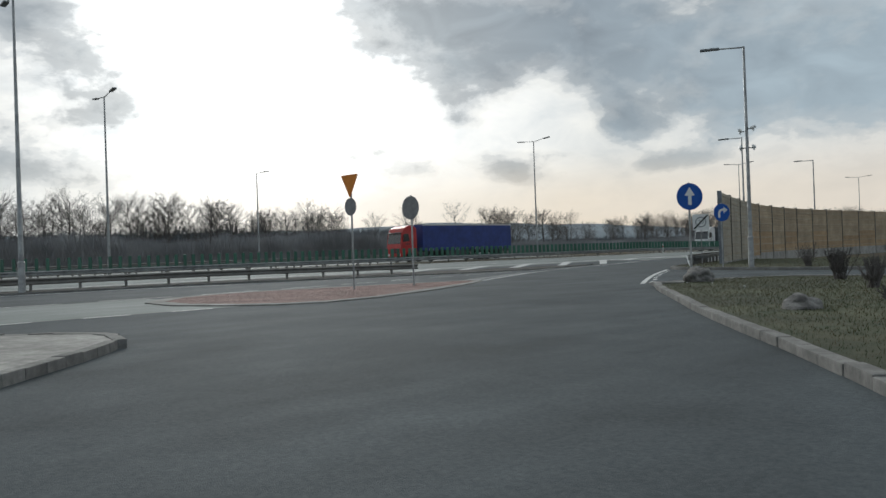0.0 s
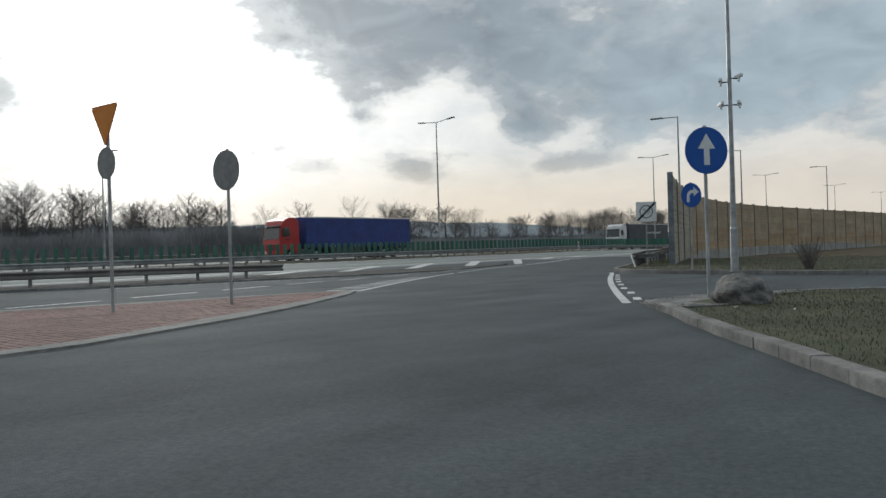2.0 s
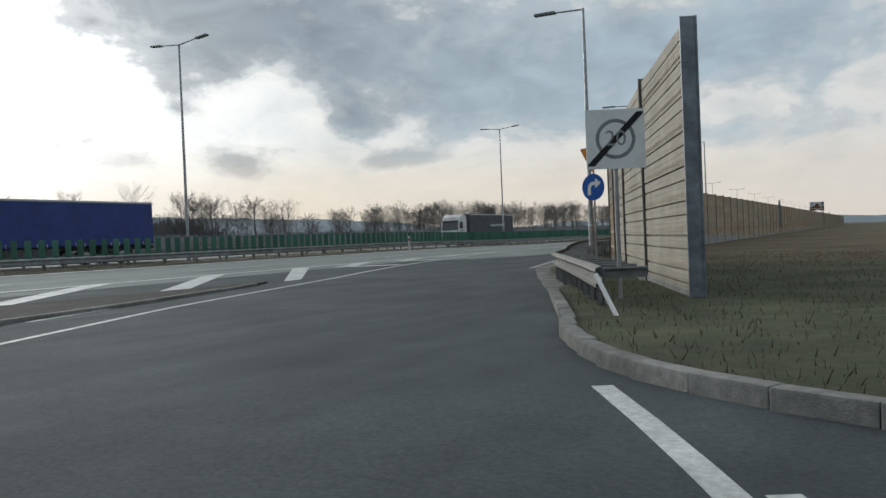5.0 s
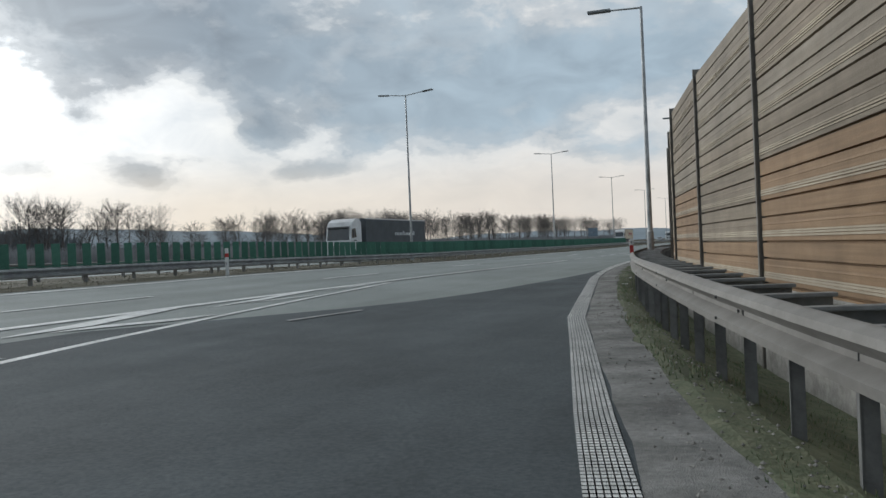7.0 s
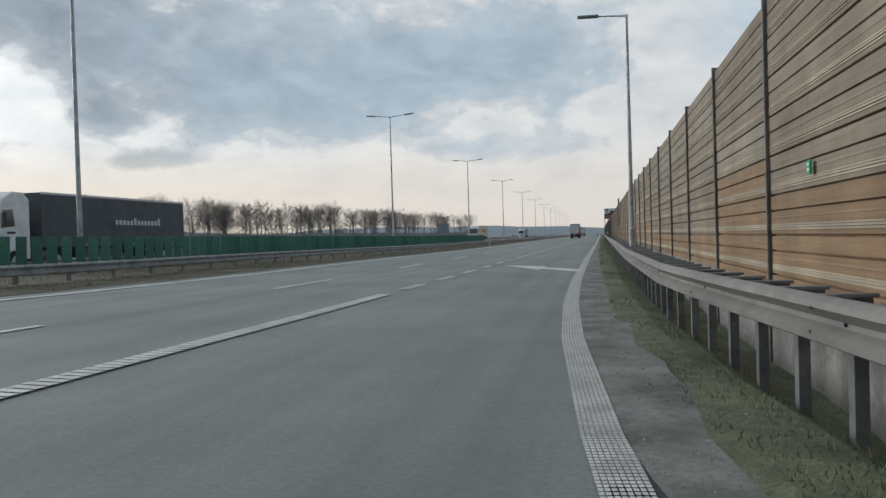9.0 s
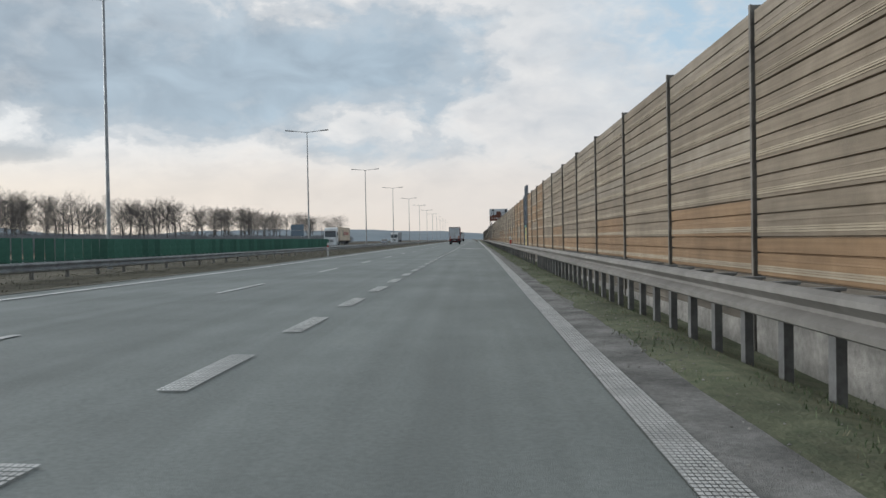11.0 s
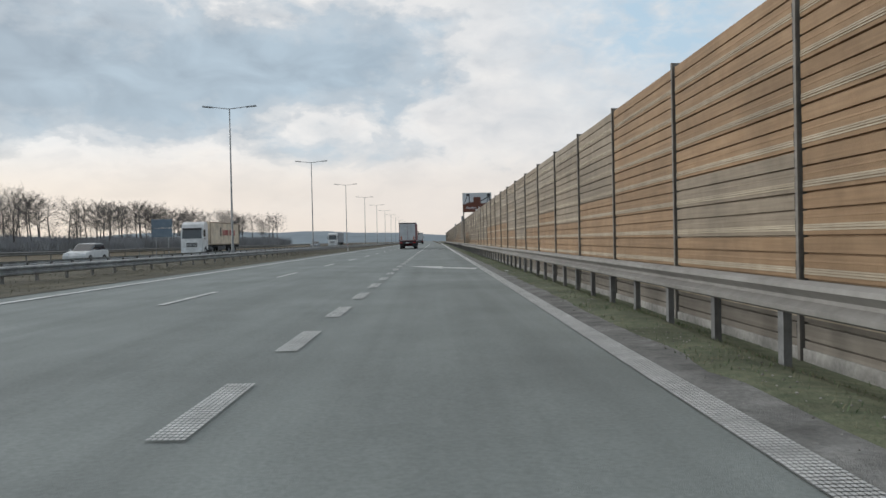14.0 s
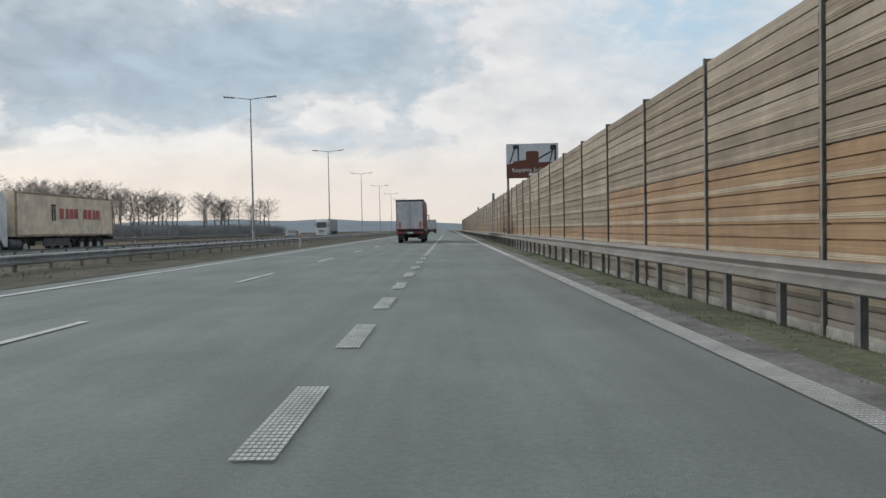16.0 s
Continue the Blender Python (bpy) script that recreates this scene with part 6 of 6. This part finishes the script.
def boulder(label, x, y, z, size, seed):
    bm = fresh()
    bmesh.ops.create_icosphere(bm, subdivisions=4, radius=1.0)
    for v in bm.verts:
        p = v.co.copy()
        k = 1 + 0.30 * noise.noise(p * 1.1 + Vector((seed, 0, 0))) + 0.13 * noise.noise(p * 2.6 + Vector((0, seed, 0))) + 0.05 * noise.noise(p * 6)
        q = p * k
        q.z = max(q.z, -0.45)
        v.co = Vector((q.x * size[0], q.y * size[1], q.z * size[2]))
    ob = new("boulder", from_bm("boulder", bm, M["stone"]))
    ob.matrix_basis = pose(x, y, z, 0, 0, seed * 40)
    tagged(ob, label, "boulder")


boulder("large pale grey boulder on the grass behind the kerb", 38.95, 2.85, gz(39, 3) + 0.21, (0.46, 0.38, 0.29), 3)
boulder("dark grey rough boulder lying in dry grass", 44.95, -4.6, gz(45, -4.6) + 0.10, (0.36, 0.28, 0.20), 7)


# ---------------------------------------------------------------- grass blades
def blades(name, label, spots, height, width, material, seed):
    rr = np.random.RandomState(seed)
    n = len(spots)
    p = np.array(spots)
    h = height * rr.uniform(0.4, 1.3, n)
    az = rr.uniform(0, 6.28, n)
    w = width * rr.uniform(0.6, 1.3, n)
    lean = rr.uniform(0.1, 0.7, n) * h
    la = rr.uniform(0, 6.28, n)
    v = np.empty((n, 3, 3))
    v[:, 0] = p + np.stack([np.cos(az) * w, np.sin(az) * w, 0 * w], 1)
    v[:, 1] = p - np.stack([np.cos(az) * w, np.sin(az) * w, 0 * w], 1)
    v[:, 2] = p + np.stack([np.cos(la) * lean, np.sin(la) * lean, h], 1)
    ob = new(name, mesh_of(name, v.reshape(-1, 3).tolist(), np.arange(3 * n).reshape(-1, 3).tolist(), material))
    return tagged(ob, label, "grass", kind="stuff")


def blade_material(name, stops):
    m = bpy.data.materials.new(name)
    m.use_nodes = True
    nt = m.node_tree
    b = nt.nodes["Principled BSDF"]
    b.inputs["Roughness"].default_value = 0.9
    b.inputs["Specular IOR Level"].default_value = 0.1
    g = nt.nodes.new("ShaderNodeNewGeometry")
    r = ramp(nt, stops)
    link(nt, g.outputs["Random Per Island"], r.inputs[0])
    link(nt, r.outputs[0], b.inputs["Base Color"])
    return m


M["blade"] = blade_material("mixed_grass_blades", [(0.0, (0.088, 0.128, 0.072)), (0.55, (0.138, 0.176, 0.100)), (0.82, (0.185, 0.178, 0.118)), (1.0, (0.26, 0.23, 0.165))])
M["corner_blade"] = blade_material("corner_grass_blades", [(0.0, (0.040, 0.056, 0.027)), (0.5, (0.070, 0.077, 0.040)), (0.85, (0.105, 0.091, 0.054)), (1.0, (0.14, 0.116, 0.072))])
M["median_blade"] = blade_material("median_grass_blades", [(0.0, (0.058, 0.060, 0.040)), (0.5, (0.078, 0.074, 0.050)), (1.0, (0.105, 0.092, 0.064))])
M["meadow_blade"] = blade_material("meadow_grass_blades", [(0.0, (0.06, 0.062, 0.035)), (0.5, (0.10, 0.09, 0.055)), (1.0, (0.16, 0.135, 0.088))])
rr = np.random.RandomState(8)
spots = []
while len(spots) < 90000:
    y = 25 + 190 * rr.random_sample() ** 1.2
    x = edge_x(y) + verge_start(y) - 0.06 + rr.random_sample() * (wall_x(y) - edge_x(y) - verge_start(y))
    if noise.noise(Vector((x * 1.1, y * 0.55, 2))) > -0.35 + 1.2 * max(0.0, 0.35 - (x - edge_x(y) - verge_start(y) + 0.06)):
        spots.append((x, y, gz(x, y) + 0.01 + rough(x, y) + verge_fall(x, y)))
blades("grass", "short mixed green and dry grass under the guardrail", spots, 0.050, 0.006, M["blade"], 1)
spots = []
while len(spots) < 70000:
    x, y = 36 + 20 * rr.random_sample() ** 1.3, -18 + 27 * rr.random_sample()
    if inside((x - 0.15, y), CORNER + [(80, -34)]) and not inside((x, y), APRON):
        spots.append((x, y, gz(x, y) + 0.08))
blades("grass", "worn dry grass on the kerbed corner", spots, 0.045, 0.005, M["corner_blade"], 2)
spots = []
while len(spots) < 26000:
    x, y = 24 + 26 * rr.random_sample(), 16 + 40 * rr.random_sample() ** 1.4
    if (inside((x, y - 0.15), TIP_AREA) or (y > 33 and x > wall_x(y) + 0.3)):
        spots.append((x, y, gz(x, y) + (0.09 if y < 33 else -0.1 - 0.25 * smooth(33, 40, y))))
blades("grass", "brown meadow grass round the end of the barrier", spots, 0.085, 0.008, M["meadow_blade"], 3)
spots = []
while len(spots) < 40000:
    x, y = -5.5 + 11 * rr.random_sample(), -20 + 240 * rr.random_sample()
    spots.append((x, y, gz(x, y) + 0.012 + median_rise(x, y) + rough(x, y) * smooth(5.9, 5.0, abs(x - drift(y)))))
blades("grass", "low brown grass of the median", spots, 0.05, 0.010, M["median_blade"], 4)

def pebbles(name, label, spots, size, material, seed):
    rr = np.random.RandomState(seed)
    n = len(spots)
    p = np.array(spots)
    r = size * rr.uniform(0.4, 1.5, n)
    shape = np.array([(1, 0, 0), (0, 1, 0), (-1, 0, 0), (0, -1, 0), (0, 0, 0.7), (0, 0, -0.5)])
    v = p[:, None, :] + shape[None] * r[:, None, None] * rr.uniform(0.6, 1.3, (n, 6, 1))
    tri = np.array([(0, 1, 4), (1, 2, 4), (2, 3, 4), (3, 0, 4), (1, 0, 5), (2, 1, 5), (3, 2, 5), (0, 3, 5)])
    f = (np.arange(n)[:, None, None] * 6 + tri[None]).reshape(-1, 3)
    tagged(new(name, mesh_of(name, v.reshape(-1, 3).tolist(), f.tolist(), material)), label, "gravel", kind="stuff")


M["pebble"] = blade_material("mixed_pebbles", [(0.0, (0.12, 0.117, 0.11)), (0.5, (0.20, 0.195, 0.182)), (1.0, (0.33, 0.32, 0.30))])
spots = []
while len(spots) < 4500:
    y = 30 + 160 * rr.random_sample() ** 1.5
    x = edge_x(y) + 0.16 + 0.85 * rr.random_sample() ** 0.7
    spots.append((x, y, gz(x, y) + 0.034))
pebbles("pebbles", "loose grey stones on the dusty shoulder", spots, 0.011, M["pebble"], 12)
spots = []
while len(spots) < 700:
    x, y = 36.9 + 2.2 * rr.random_sample(), 1.2 + 4.8 * rr.random_sample()
    if inside((x, y), APRON):
        spots.append((x, y, gz(x, y) + 0.122 - tip_drop(x, y)))
pebbles("pebbles", "loose stones on the bare tip of the corner", spots, 0.012, M["pebble"], 13)

# ---------------------------------------------------------------- small litter on the shoulder
for k, (x, y, sx, sy, turn) in enumerate(((18.9, 50.6, 0.14, 0.05, 20), (18.6, 53.4, 0.08, 0.05, 70), (17.55, 168.2, 0.10, 0.07, 10), (17.5, 130.4, 0.05, 0.04, 30), (39.35, 1.6, 0.04, 0.02, 15), (40.1, 1.5, 0.03, 0.02, 80), (41.6, 0.2, 0.035, 0.02, 10))):
    bm = fresh()
    box(bm, sx, sy, 0.014, None, 0.005)
    for v in bm.verts:
        v.co += Vector((0, 0, 0.006 * math.sin(v.co.x * 60)))
    ob = new("litter", from_bm("litter", bm, M["white_plastic"]))
    ob.matrix_basis = pose(x, y, gz(x, y) + (0.12 if x > 30 else 0.035), 0, 0, turn)
    tagged(ob, "scrap of crumpled white litter on the verge", "litter", "litter on the verge")


# ---------------------------------------------------------------- red paving blocks
def pave():
    bm = fresh()
    box(bm, 0.205, 0.105, 0.06, pose(0, 0, -0.05), 0.008)
    block = from_bm("paving_block", bm, M["red_paving"])
    inner = shrink(RED, 0.40)
    near, rest = [], []
    for i in range(60):
        for j in range(140):
            x, y = 25.5 + 0.215 * i + (0.1075 if j % 2 else 0), -11.5 + 0.115 * j
            if inside((x, y), inner):
                (near if (x - 33) ** 2 + (y + 1) ** 2 < 3.4 else rest).append((x, y))
    rr = random.Random(4)
    for x, y in near[:300]:
        o = part("paving_block", block, None, island)
        o.matrix_basis = pose(x, y, gz(x, y) + 0.026 + rr.uniform(-0.003, 0.003), rr.uniform(-0.8, 0.8), rr.uniform(-0.8, 0.8), rr.uniform(-0.6, 0.6))
    vs, fs = [], []
    for x, y in rest + near[300:]:
        z = gz(x, y) + 0.026 + rr.uniform(-0.003, 0.003)
        n = len(vs)
        vs += [(x - 0.102, y - 0.052, z - 0.012), (x + 0.102, y - 0.052, z - 0.012), (x + 0.102, y + 0.052, z - 0.012), (x - 0.102, y + 0.052, z - 0.012),
               (x - 0.094, y - 0.044, z + 0.01), (x + 0.094, y - 0.044, z + 0.01), (x + 0.094, y + 0.044, z + 0.01), (x - 0.094, y + 0.044, z + 0.01)]
        fs += [(n + 4, n + 5, n + 6, n + 7), (n, n + 1, n + 5, n + 4), (n + 1, n + 2, n + 6, n + 5), (n + 2, n + 3, n + 7, n + 6), (n + 3, n, n + 4, n + 7)]
    tagged(part("paving_blocks", mesh_of("paving_blocks", vs, fs, M["red_paving"]), None, island), kind="stuff")


pave()


def island_border():
    """The flat concrete band round the red blocks."""
    bm = fresh()
    outer, inner = shrink(RED, 0.02), shrink(RED, 0.52)
    n = len(RED)
    top = 0.040
    a = [bm.verts.new((x, y, gz(x, y) + top)) for x, y in outer]
    b = [bm.verts.new((x, y, gz(x, y) + top)) for x, y in inner]
    c = [bm.verts.new((x, y, gz(x, y) + 0.02)) for x, y in inner]
    d = [bm.verts.new((x, y, gz(x, y) - 0.02)) for x, y in outer]
    for k in range(n):
        m = (k + 1) % n
        bm.faces.new((a[k], a[m], b[m], b[k]))
        bm.faces.new((b[k], b[m], c[m], c[k]))
        bm.faces.new((d[k], d[m], a[m], a[k]))
    part("border", bm, M["kerb_stone"], island)


island_border()

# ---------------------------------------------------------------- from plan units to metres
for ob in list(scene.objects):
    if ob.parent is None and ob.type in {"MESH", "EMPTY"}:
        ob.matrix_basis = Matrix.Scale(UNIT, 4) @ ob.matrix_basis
